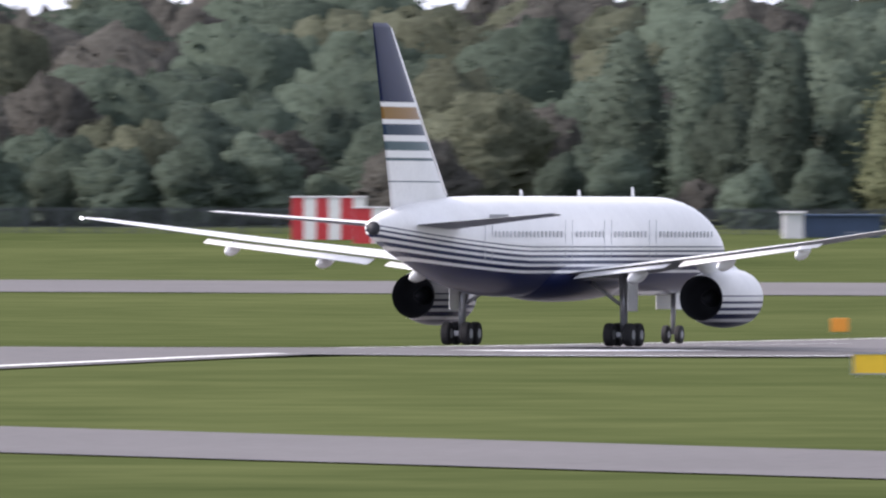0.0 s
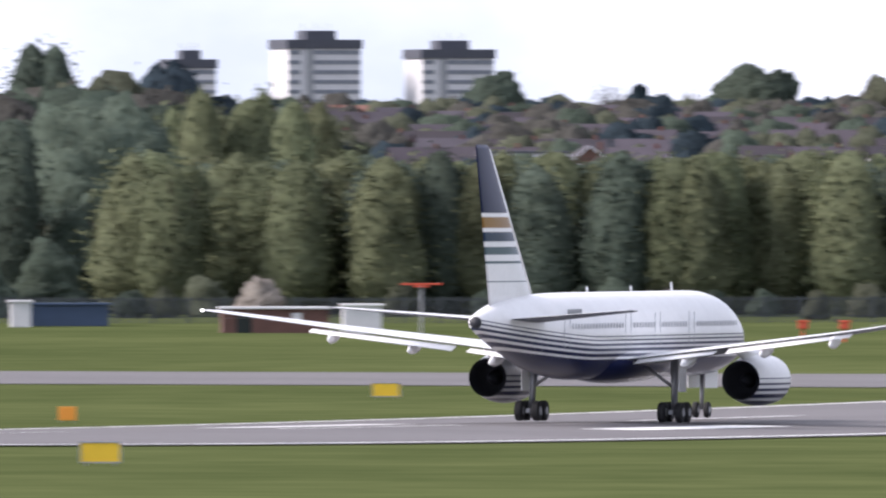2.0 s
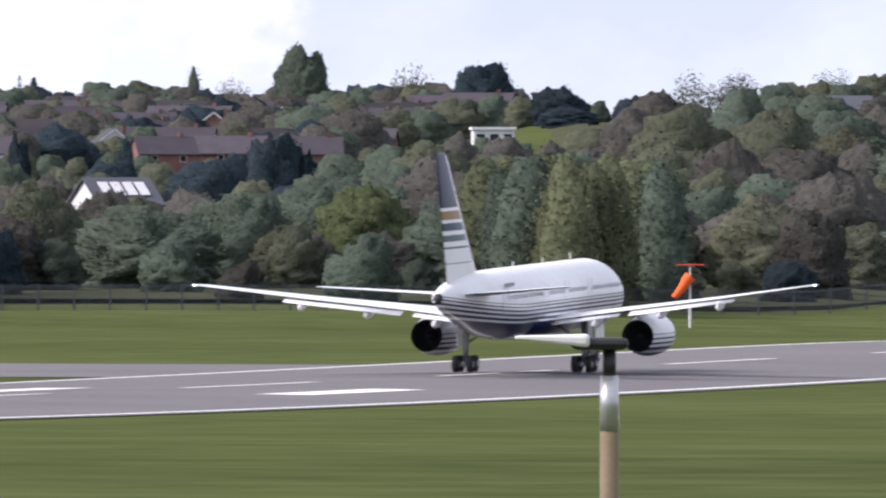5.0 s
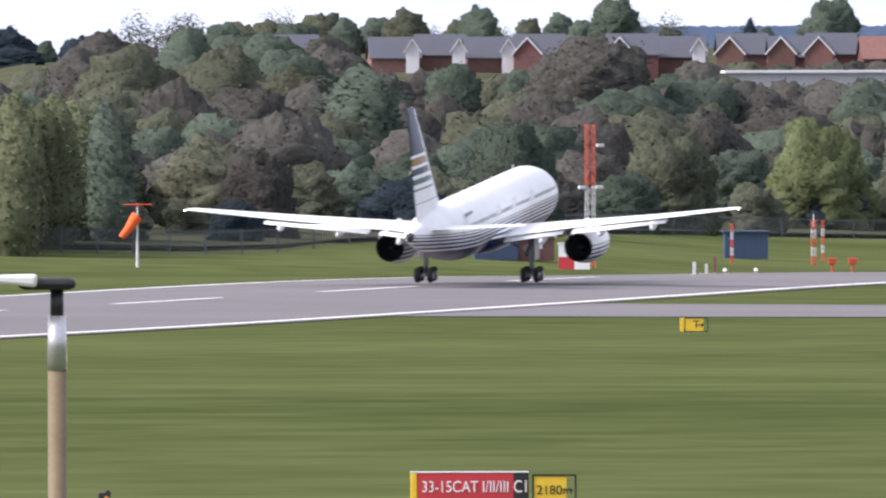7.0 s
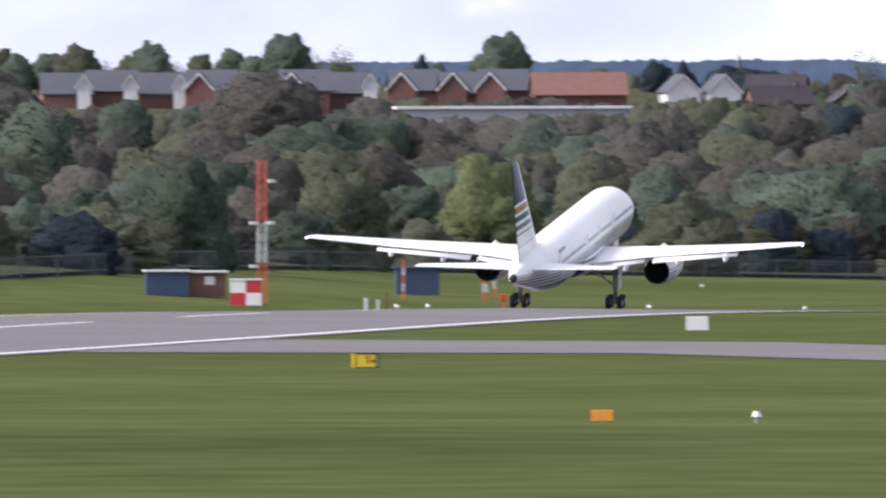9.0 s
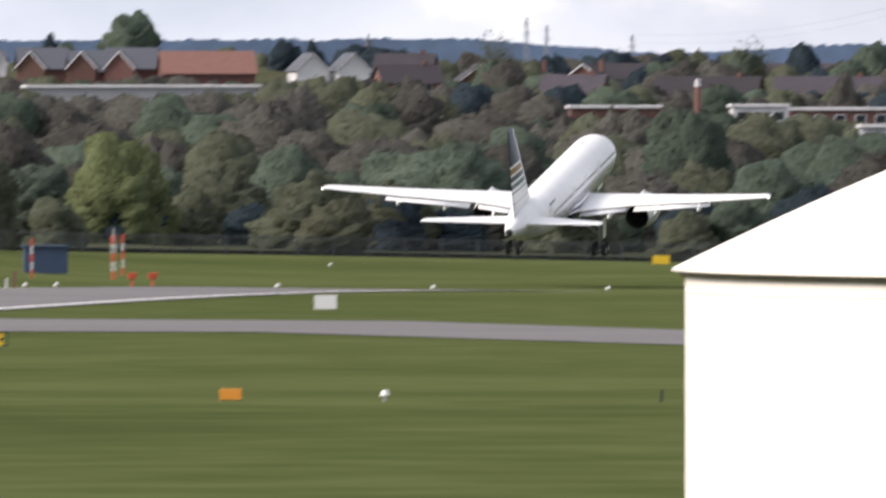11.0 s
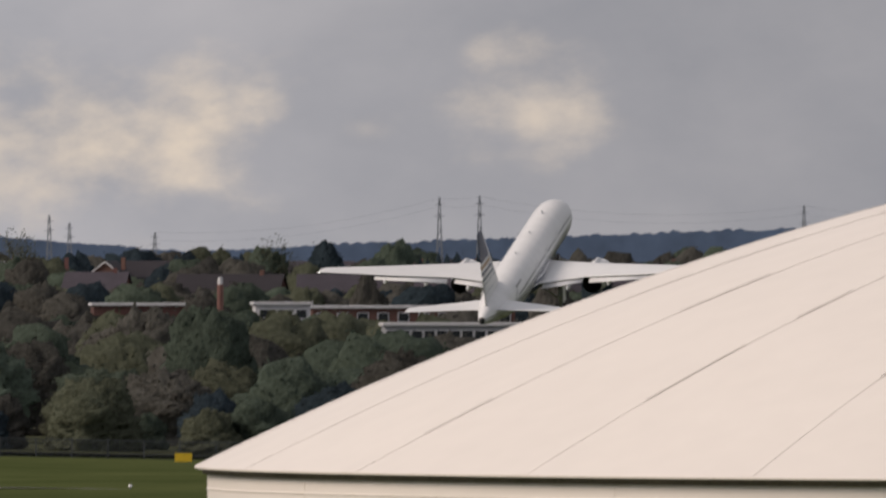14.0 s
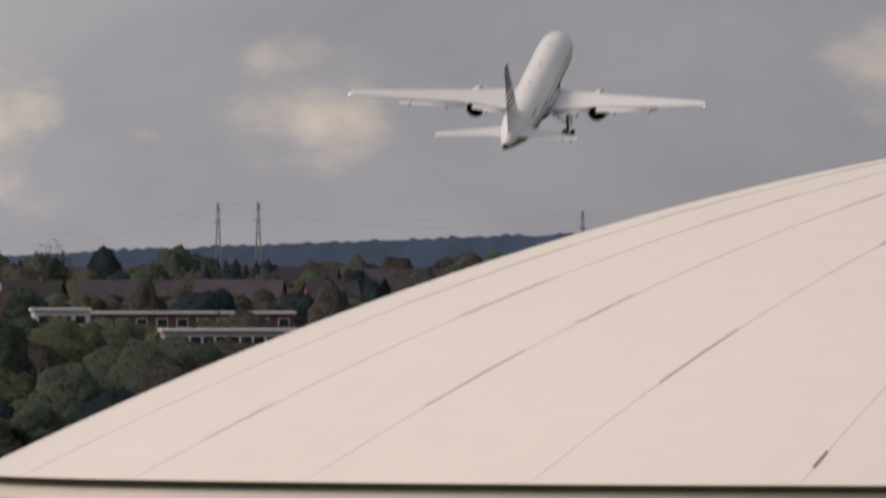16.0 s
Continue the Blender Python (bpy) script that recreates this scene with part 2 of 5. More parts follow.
def leafy(name, colour, per_thing=0.3, scale=0.3, fine=2.4):
    """Leaves let part of the light through."""
    m = mat(name, colour, 0.9, 0, 0.5, scale, 0.9, fine=fine, per_thing=per_thing, spec=0.1)
    for n in m.node_tree.nodes:
        if n.bl_idname == "ShaderNodeBump":
            n.inputs["Distance"].default_value = 0.3
    nodes, link = m.node_tree.nodes, m.node_tree.links.new
    bsdf = nodes["Principled BSDF"]
    through_leaf = nodes.new("ShaderNodeBsdfTranslucent")
    link(bsdf.inputs["Base Color"].links[0].from_socket, through_leaf.inputs["Color"])
    mix = nodes.new("ShaderNodeMixShader")
    mix.inputs[0].default_value = 0.45
    link(bsdf.outputs[0], mix.inputs[1])
    link(through_leaf.outputs[0], mix.inputs[2])
    link(mix.outputs[0], nodes["Material Output"].inputs["Surface"])
    return m


LEAF_COLOURS = {
    "poplar": (0.14, 0.158, 0.09), "green": (0.094, 0.122, 0.094), "olive": (0.115, 0.126, 0.088), "brown": (0.102, 0.1, 0.09),
    "dark": (0.04, 0.058, 0.072), "blossom": (0.4, 0.37, 0.33), "yellow": (0.118, 0.14, 0.068)}
LEAF = {k: leafy(k + "_leaves", c, 0.12 if k in ("dark", "blossom") else 0.26) for k, c in LEAF_COLOURS.items()}
FAR_LEAF = {k: leafy("far_" + k + "_leaves", c, 0, 0.05, 1.5) for k, c in LEAF_COLOURS.items()}
# the haze of distance is painted into the ridge's blue
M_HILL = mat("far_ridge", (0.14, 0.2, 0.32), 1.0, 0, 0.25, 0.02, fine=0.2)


# ---- mesh helpers ----
def part(name, bm, material, parent, label="", smooth=False):
    me = bpy.data.meshes.new(name)
    bm.to_mesh(me)
    bm.free()
    me.materials.append(material)
    if smooth:
        for p in me.polygons:
            p.use_smooth = True
    ob = new(name, me)
    ob.parent = parent
    return tagged(ob, label)


def raw(name, verts, faces, material, parent=None, smooth=False):
    me = bpy.data.meshes.new(name)
    me.from_pydata(verts, [], faces)
    me.materials.append(material)
    me.update()
    if smooth:
        me.polygons.foreach_set("use_smooth", [True] * len(me.polygons))
    ob = new(name, me)
    ob.parent = parent
    return ob


def thing(name, label, category, m, group="", kind=""):
    ob = tagged(new(name), label, category, group, kind)
    ob.matrix_basis = m
    return ob


def box(bm, x0, y0, z0, x1, y1, z1, bevel=0.0):
    v = [bm.verts.new((x, y, z)) for z in (z0, z1) for x, y in ((x0, y0), (x1, y0), (x1, y1), (x0, y1))]
    for q in ((3, 2, 1, 0), (4, 5, 6, 7), (0, 1, 5, 4), (1, 2, 6, 5), (2, 3, 7, 6), (3, 0, 4, 7)):
        bm.faces.new([v[k] for k in q])
    if bevel:
        bmesh.ops.bevel(bm, geom=bm.edges[:], offset=bevel, segments=2, affect="EDGES", profile=0.5)
    return bm


def boxed(*a, bevel=0.0):
    return box(bmesh.new(), *a, bevel=bevel)


def tube(bm, a, b, r0, r1=None, seg=10, caps=True):
    """A tapered rod from a to b."""
    a, b = Vector(a), Vector(b)
    r1 = r0 if r1 is None else r1
    turn = (b - a).to_track_quat("Z", "Y").to_matrix()
    rings = []
    for p, r in ((a, r0), (b, r1)):
        rings.append([bm.verts.new(p + turn @ Vector((r * math.cos(2 * math.pi * k / seg), r * math.sin(2 * math.pi * k / seg), 0))) for k in range(seg)])
    for k in range(seg):
        bm.faces.new((rings[0][k], rings[0][(k + 1) % seg], rings[1][(k + 1) % seg], rings[1][k]))
    if caps:
        bm.faces.new(rings[0][::-1])
        bm.faces.new(rings[1])
    return bm


def tubed(*a, **k):
    return tube(bmesh.new(), *a, **k)


def loft(sections, seg=32, caps=True):
    """Ellipses along y: (y, centre x, centre z, radius x, radius z)."""
    bm = bmesh.new()
    rings = []
    for y, cx, cz, rx, rz in sections:
        rings.append([bm.verts.new((cx + rx * math.sin(2 * math.pi * k / seg), y, cz + rz * math.cos(2 * math.pi * k / seg))) for k in range(seg)])
    for r, s in zip(rings, rings[1:]):
        for k in range(seg):
            bm.faces.new((r[k], r[(k + 1) % seg], s[(k + 1) % seg], s[k]))
    if caps:
        bm.faces.new(rings[0][::-1])
        bm.faces.new(rings[-1])
    bmesh.ops.recalc_face_normals(bm, faces=bm.faces[:])
    return bm


def smooth_rows(rows, steps=4):
    """Catmull-Rom through rows of numbers."""
    rows = [np.array(r, float) for r in rows]
    rows = [rows[0]] + rows + [rows[-1]]
    out = []
    for a, b, c, d in zip(rows, rows[1:], rows[2:], rows[3:]):
        for k in range(steps):
            t = k / steps
            out.append(0.5 * (2 * b + (c - a) * t + (2 * a - 5 * b + 4 * c - d) * t * t + (3 * b - a - 3 * c + d) * t ** 3))
    out.append(rows[-2])
    return out


def aerofoil(stations, n=12):
    """A wing through stations (x, leading y, trailing y, z, thickness, rise of the trailing edge)."""
    bm = bmesh.new()
    rings = []
    for x, le, te, z, th, tw in stations:
        ring = []
        for side in (1, -1):
            for k in range(n):
                u = k / n if side == 1 else 1 - k / n
                c = 5 * (0.2969 * math.sqrt(u) - 0.126 * u - 0.3516 * u * u + 0.2843 * u ** 3 - 0.1036 * u ** 4)
                ring.append(bm.verts.new((x, le + (te - le) * u, z + side * c * th * 0.5 * (1.1 if side == 1 else 0.9) + tw * u)))
        rings.append(ring)
    for r, s in zip(rings, rings[1:]):
        for k in range(len(r)):
            bm.faces.new((r[k], r[(k + 1) % len(r)], s[(k + 1) % len(r)], s[k]))
    bm.faces.new(rings[0])
    bm.faces.new(rings[-1][::-1])
    bmesh.ops.recalc_face_normals(bm, faces=bm.faces[:])
    return bm


# ---- ground ----
RUNWAY_X, HALF = -262.53, 22.3


def ease(u):
    u = min(max(u, 0.0), 1.0)
    return u * u * (3 - 2 * u)


def rise(y):
    """Height of the airfield along the runway: a gentle hump."""
    s = (min(max(y, 700.0), 1300.0) - 1300) / 300
    return -0.0322 * s - 0.3709 * s ** 2 - 0.7846 * s ** 3 - 0.0776 * s ** 4


def land(x, y):
    """Height of the ground: the airfield falling away past its crest, then the slope up to the town."""
    d, b = math.hypot(x, y), math.degrees(math.atan2(x, y))
    z = rise(y) - 0.012 * min(abs(x - RUNWAY_X), HALF)
    west = 1 - 0.65 * ease((-290 - x) / 110)
    z -= 3.8e-5 * (min(max(y, 1300.0), 1545.0) - 1300) ** 2 * west
    u = ease((b + 12.2) / 2.0)
    z += (1 - u) * 0.014 * (min(max(d, 1575.0), 1680.0) - 1575) - u * 0.0053 * (min(max(d, 1575.0), 2130.0) - 1575)
    left = ease((-12.8 - b) / 0.6)
    top = 14.4 + 6.0 * ease((b + 12.2) / 1.2) * (1 - ease((b + 10.0) / 0.7))
    return z + left * 14.0 * ease((d - 2400) / 2400) + (1 - left) * top * ease((d - 1640 - 470 * u) / (1860 - 300 * u))


def edge_of_wood(b):
    """How far the field's far edge draws back past the runway's end."""
    return 470 * ease((b + 12.2) / 2.0)


def reach(bearing, elevation):
    """The distance at which a line of sight from the stand meets the ground."""
    d = 400.0
    while d < 2300:
        c = spot(bearing, d)
        if EYE[2] + d * math.tan(radians(elevation)) <= land(c.x, c.y):
            break
        d += 4.0
    return d


def ground():
    bearings = sorted(set([-180 + 6 * k for k in range(60)] + [round(-24 + 0.125 * k, 3) for k in range(170)]))
    radii = [1, 60, 120, 200, 300] + list(range(360, 2200, 12)) + list(range(2200, 4900, 90)) + [4900, 6000, 9000]
    verts, faces = [], []
    for r in radii:
        for b in bearings:
            p = spot(b, r)
            verts.append((p.x, p.y, land(p.x, p.y)))
    n = len(bearings)
    for i in range(len(radii) - 1):
        for k in range(n):
            a, b = i * n + k, i * n + (k + 1) % n
            faces.append((a, b, b + n, a + n))
    faces.append(tuple(range(n)))
    ob = raw("ground", verts, faces, M_GRASS, smooth=True)
    return tagged(ob, "mown green airfield grass running out to the town", "ground", kind="structure")


ground()


def wooded_slope():
    """The scrub-covered ground under the woods and between the houses."""
    bearings = [-22 + 0.25 * k for k in range(69)]
    verts, faces = [], []
    steps = list(range(0, 3270, 60))
    for b in bearings:
        for k in steps:
            p = spot(b, (1645 + edge_of_wood(b)) + k)
            verts.append((p.x, p.y, land(p.x, p.y) + 0.4))
    n = len(steps)
    for i in range(len(bearings) - 1):
        for k in range(n - 1):
            a = i * n + k
            faces.append((a, a + 1, a + n + 1, a + n))
    tagged(raw("woodland_ground", verts, faces, M_SCRUB, smooth=True), "rough dark scrub under the far trees", "ground", kind="structure")


wooded_slope()


def strip(name, left, right, y0, y1, lift, material, label, step=10.0, parent=None, category="runway", cols=1):
    """A paved band along y between two lines x = left(y) and x = right(y)."""
    n = max(2, int(abs(y1 - y0) / step) + 1)
    verts, faces = [], []
    for i in range(n):
        y = y0 + (y1 - y0) * i / (n - 1)
        for c in range(cols + 1):
            x = left(y) + (right(y) - left(y)) * c / cols
            verts.append((x, y, land(x, y) + lift))
    m = cols + 1
    for i in range(n - 1):
        for c in range(cols):
            k = i * m + c
            faces.append((k, k + 1, k + m + 1, k + m))
    ob = raw(name, verts, faces, material, parent)
    if parent is None:
        tagged(ob, label, category, kind="structure")
    return ob


def const(x):
    return lambda y: x


runway = strip("runway", const(RUNWAY_X - HALF - 1.5), const(RUNWAY_X + HALF + 1.5), 560, 1572, 0.06, M_ASPHALT, "long grey asphalt runway with white markings", cols=14)
for side in (-1, 1):
    strip("edge_line", const(RUNWAY_X + side * HALF - 0.45), const(RUNWAY_X + side * HALF + 0.45), 560, 1566, 0.09, M_MARK, "", parent=runway)
for k in range(14):
    y0 = 693.5 + 62.5 * k
    strip("centre_dash", const(RUNWAY_X - 1.9), const(RUNWAY_X - 1.0), y0, y0 + 31, 0.09, M_MARK, "", parent=runway)
for y0, y1 in ((764, 792), (900, 928), (1046, 1074)):
    for side in (-1, 1):
        strip("touchdown_bar", const(RUNWAY_X + side * 9.6 - 1.6), const(RUNWAY_X + side * 9.6 + 1.6), y0, y1, 0.09, M_MARK, "", parent=runway)


def slab(name, corners, lift, material, label, category="taxiway", cuts=24):
    """A paved quadrilateral laid on the land, corners in order round it."""
    a, b, c, d = [Vector((*p, 0)) for p in corners]
    verts, faces = [], []
    for i in range(cuts + 1):
        for j in range(5):
            u, v = i / cuts, j / 4
            p = a.lerp(b, u).lerp(d.lerp(c, u), v)
            verts.append((p.x, p.y, land(p.x, p.y) + lift))
    for i in range(cuts):
        for j in range(4):
            k = i * 5 + j
            faces.append((k, k + 1, k + 6, k + 5))
    return tagged(raw(name, verts, faces, material), label, category, kind="structure")


slab("taxiway_west", [(-286, 1142), (-560, 1148), (-560, 1202), (-286, 1208)], 0.045, M_ASPHALT, "grey taxiway running away behind the runway")
slab("taxiway_east", [(-238.5, 1156), (-203, 1151), (-203, 1204), (-238.5, 1218)], 0.045, M_ASPHALT, "grey taxiway leaving the near side of the runway")
slab("taxiway_bend", [(-203, 1151), (-150, 1062), (-150, 1112), (-203, 1204)], 0.045, M_ASPHALT, "grey taxiway bending away from the runway")
slab("perimeter_road", [(-240, 593), (-60, 461), (-60, 435), (-240, 566)], 0.045, M_ASPHALT, "narrow grey perimeter road through the grass", category="road")


# ---- the airliner ----
FUSELAGE = [
    (24.2, 0, 3.75, 0.06, 0.06), (23.7, 0, 3.78, 0.5, 0.5), (22.6, 0, 3.87, 1.0, 1.02), (21.0, 0, 4.03, 1.42, 1.5), (19.0, 0, 4.16, 1.74, 1.92),
    (17.0, 0, 4.24, 1.88, 2.1), (15.0, 0, 4.26, 1.9, 2.14), (8.0, 0, 4.26, 1.9, 2.14), (0.0, 0, 4.26, 1.9, 2.14), (-7.0, 0, 4.26, 1.9, 2.14), (-10.0, 0, 4.34, 1.85, 2.04),
    (-13.0, 0, 4.48, 1.69, 1.85), (-16.0, 0, 4.7, 1.38, 1.5), (-19.0, 0, 4.87, 1.0, 1.1), (-21.0, 0, 4.96, 0.68, 0.76), (-22.4, 0, 5.0, 0.44, 0.46), (-22.75, 0, 5.01, 0.38, 0.4)]
LINE = (0.03, 0.04, 0.09)
M_BODY = banded("fuselage_paint", [
    (3.12, NAVY), (3.24, WHITE), (3.4, NAVY), (3.52, WHITE), (3.66, LINE), (3.78, WHITE), (3.9, LINE), (4.02, WHITE), (4.1, LINE), (4.22, WHITE), (4.27, LINE), (99, WHITE)], rough=0.28, coat=0.4, sweep=0.012)
M_FIN = banded("fin_paint", [
    (6.95, WHITE), (7.0, STEEL), (7.85, WHITE), (7.97, STEEL), (8.28, WHITE), (8.66, STEEL), (8.92, WHITE), (9.38, (0.03, 0.05, 0.09)), (9.58, WHITE), (10.1, GOLD), (10.3, WHITE), (99, NAVY)], rough=0.3, coat=0.3)
M_NACELLE = banded("nacelle_paint", [
    (1.05, NAVY), (1.2, WHITE), (1.4, NAVY), (1.55, WHITE), (1.68, LINE), (1.85, WHITE), (1.95, LINE), (2.15, WHITE), (2.2, LINE), (99, WHITE)], rough=0.28, coat=0.3)


def wheel(parent, x, y, z, r, w):
    bm = bmesh.new()
    prof = [(-0.5, 0.78), (-0.46, 0.93), (-0.3, 1.0), (0.3, 1.0), (0.46, 0.93), (0.5, 0.78)]
    seg, rings = 20, []
    for u, q in prof:
        rings.append([bm.verts.new((x + u * w, y + r * q * math.cos(2 * math.pi * k / seg), z + r * q * math.sin(2 * math.pi * k / seg))) for k in range(seg)])
    for a, b in zip(rings, rings[1:]):
        for k in range(seg):
            bm.faces.new((a[k], a[(k + 1) % seg], b[(k + 1) % seg], b[k]))
    bm.faces.new(rings[0][::-1])
    bm.faces.new(rings[-1])
    w_ob = part("tyre", bm, M_TYRE, parent, smooth=False)
    part("hub", tubed((x - w * 0.53, y, z), (x + w * 0.53, y, z), r * 0.42, seg=14), M_STRUT, w_ob)


def airliner():
    plane = thing("airliner", "white twin-engine airliner with navy striped tail taking off", "airliner", pose(0, 0, 0))
    D = -0.5   # the origin lies on the main wheels' axle

    def sub(name, bm, material, parent=plane, label="", smooth=True):
        return part(name, bm, material, parent, label, smooth)

    body = sub("fuselage", loft(smooth_rows(FUSELAGE, 4), 40), M_BODY)
    sub("exhaust", tubed((0, -22.76, 5.01), (0, -22.9, 5.01), 0.3, 0.27, seg=18), M_DARK, body, "dark auxiliary exhaust")
    # cabin windows and doors, both sides
    for side in (-1, 1):
        for k in range(58):
            y = 18.0 - k * 0.53
            if abs(y - 9.5) < 0.8 or abs(y + 2.2) < 0.8 or abs(y - 3.2) < 0.5:
                continue
            x = 1.888 if y < 15 else 1.888 - (y - 15) * 0.012
            sub("cabin_window", boxed(side * x - 0.02, y - 0.08, 4.66, side * x + 0.02, y + 0.08, 4.92, bevel=0.012), M_CABIN, body, smooth=False)
        for y in (9.5, 3.2, -2.2, -12.6):
            x = 1.885 if y > -8 else 1.72
            for e in (-0.48, 0.48):
                sub("door_edge", boxed(side * x - 0.012, y + e - 0.02, 3.75, side * x + 0.012, y + e + 0.02, 5.4), M_CABIN, body, smooth=False)
        sub("registration_mark", boxed(side * 1.55 - 0.02, -11.9, 5.32, side * 1.55 + 0.02, -9.5, 5.62), M_GREY, body, smooth=False)
    for y, hgt in ((12.5, 0.5), (5.0, 0.35), (-3.0, 0.35)):
        sub("blade_aerial", aerofoil([(0, 0.3, -0.3, 0, 0.05, 0), (hgt, 0.1, -0.3, 0, 0.04, 0)], 5), M_WHITE, body).matrix_basis = Matrix.Translation((0, y, 6.33)) @ Matrix.Rotation(radians(-90), 4, "Y")
    # wing box fairing below the body
    sub("belly_fairing", loft(smooth_rows([(8.6, 0, 3.2, 0.7, 0.5), (7.0, 0, 3.05, 1.7, 0.95), (3.5, 0, 2.95, 2.15, 1.05), (-0.5, 0, 2.95, 2.15, 1.05), (-3.6, 0, 3.05, 1.6, 0.9), (-5.2, 0, 3.2, 0.6, 0.5)], 4), 28), M_BODY, body)
    # fin: built lying along x, stood up
    fin = sub("fin", aerofoil([(0.0, -11.6, -20.4, 0, 0.55, 0), (1.0, -13.2, -20.7, 0, 0.7, 0), (8.0, -20.6, -23.0, 0, 0.26, 0), (8.2, -21.1, -23.05, 0, 0.1, 0)], 12), M_FIN)
    for v in fin.data.vertices:
        x, y, z = v.co
        v.co = (-z, y, 5.4 + x)
    sub("leading_edge", aerofoil([(1.0, -13.12, -13.8, 0, 0.44, 0), (8.0, -20.54, -20.98, 0, 0.22, 0)], 8), M_WHITE, fin, "pale leading edge strip")
    edge = fin.children[0]
    for v in edge.data.vertices:
        x, y, z = v.co
        v.co = (-z, y, 5.4 + x)
    for side in (-1, 1):
        s = side
        sub("tailplane", aerofoil([(s * 0.4, -14.6, -19.6, 4.95, 0.5, 0.16), (s * 1.2, -15.3, -19.75, 5.05, 0.5, 0.15), (s * 7.4, -20.2, -22.1, 5.62, 0.2, 0.05), (s * 7.62, -20.8, -22.15, 5.64, 0.08, 0.05)], 12), M_WHITE)
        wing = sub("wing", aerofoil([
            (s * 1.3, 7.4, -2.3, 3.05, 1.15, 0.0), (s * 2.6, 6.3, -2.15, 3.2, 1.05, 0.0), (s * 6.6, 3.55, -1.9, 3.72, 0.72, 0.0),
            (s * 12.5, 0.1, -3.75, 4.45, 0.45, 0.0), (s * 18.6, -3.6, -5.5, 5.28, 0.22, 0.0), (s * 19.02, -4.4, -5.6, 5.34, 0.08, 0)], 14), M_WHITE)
        # flaps, slightly lowered
        for name, a, b in (("inboard_flap", (2.4, -1.7, 3.12), (6.3, -1.55, 3.58)), ("outboard_flap", (7.0, -1.75, 3.66), (13.8, -3.85, 4.5))):
            c = 1.5 if name[0] == "i" else 1.15
            bm = aerofoil([(s * a[0], a[1], a[1] - c, a[2] + 0.02, 0.18, -0.26), (s * b[0], b[1], b[1] - c * 0.72, b[2] + 0.0, 0.13, -0.2)], 8)
            sub(name, bm, M_WHITE, wing)
        sub("aileron_line", boxed(s * 16.5 - 1.6, -4.66, 4.95, s * 16.5 + 1.6, -4.64, 4.96), M_GREY, wing, smooth=False)
        for x, y, z, l in ((4.9, -2.2, 3.05, 1.5), (9.0, -2.6, 3.62, 1.35), (12.8, -3.8, 4.12, 1.1)):
            sub("flap_fairing", loft(smooth_rows([(y + l, s * x, z + 0.12, 0.08, 0.08), (y + l * 0.5, s * x, z + 0.02, 0.2, 0.27), (y - l * 0.2, s * x, z - 0.08, 0.2, 0.3), (y - l * 0.75, s * x, z - 0.2, 0.05, 0.07)], 3), 14), M_WHITE, wing)
        glow = "wingtip_light"
        sub(glow, boxed(s * 18.98 - 0.06, -5.72, 5.28, s * 18.98 + 0.06, -5.56, 5.38, bevel=0.02), M_LAMP, wing, "lit white wingtip light")
        # engine on its pylon
        ex, ez = s * 6.5, 2.08
        nac = sub("nacelle", loft(smooth_rows([(7.1, ex, ez, 1.0, 1.0), (7.25, ex, ez, 1.1, 1.1), (6.9, ex, ez, 1.2, 1.2), (5.6, ex, ez, 1.28, 1.28), (4.2, ex, ez, 1.26, 1.26), (3.0, ex, ez, 1.12, 1.12), (2.0, ex, ez, 0.96, 0.96)], 3), 36, caps=False), M_NACELLE)
        sub("intake_lip", loft([(7.12, ex, ez, 0.98, 0.98), (7.27, ex, ez, 1.08, 1.08), (7.1, ex, ez, 1.16, 1.16)], 36, caps=False), M_METAL, nac)
        sub("fan_disc", tubed((ex, 6.3, ez), (ex, 6.2, ez), 1.05, seg=28), M_DARK, nac)
        sub("nozzle", loft([(1.95, ex, ez, 0.97, 0.97), (2.05, ex, ez, 0.9, 0.9), (3.4, ex, ez, 0.85, 0.85), (3.45, ex, ez, 0.02, 0.02)], 28, caps=False), M_DARK, nac)
        sub("exhaust_cone", loft([(3.4, ex, ez, 0.4, 0.4), (2.8, ex, ez, 0.28, 0.28), (2.2, ex, ez, 0.06, 0.06)], 18), M_DARK, nac)
        sub("pylon", loft([(7.0, ex, 3.15, 0.12, 0.2), (5.4, ex, 3.3, 0.2, 0.5), (3.0, ex, 3.35, 0.2, 0.42), (1.4, ex, 3.45, 0.08, 0.1)], 12), M_WHITE, nac)
        # main gear: strut, brace, bogie and four wheels
        gear = sub("main_gear", tubed((s * 3.66, 0, 0.5), (s * 3.6, 0.15, 3.3), 0.15, 0.2, seg=14), M_STRUT)
        sub("side_brace", tubed((s * 3.6, 0.1, 1.7), (s * 1.7, 0.3, 3.0), 0.08), M_STRUT, gear)
        sub("drag_brace", tubed((s * 3.66, 0, 1.2), (s * 3.6, 1.5, 3.1), 0.06), M_STRUT, gear)
        sub("bogie_beam", boxed(s * 3.66 - 0.12, -0.7, 0.38, s * 3.66 + 0.12, 0.7, 0.62, bevel=0.04), M_STRUT, gear, smooth=False)
        sub("gear_door", boxed(s * 4.02 - 0.03, -0.6, 1.5, s * 4.02 + 0.03, 0.75, 3.2, bevel=0.02), M_WHITE, gear, smooth=False)
        for dy in (-0.57, 0.57):
            for dx in (-0.44, 0.44):
                wheel(gear, s * 3.66 + dx, dy, 0.5, 0.5, 0.37)
    nose = sub("nose_gear", tubed((0, 18.29, 0.4), (0, 18.4, 2.6), 0.1, 0.13, seg=12), M_STRUT)
    for dx in (-0.3, 0.3):
        wheel(nose, dx, 18.29, 0.4, 0.4, 0.26)
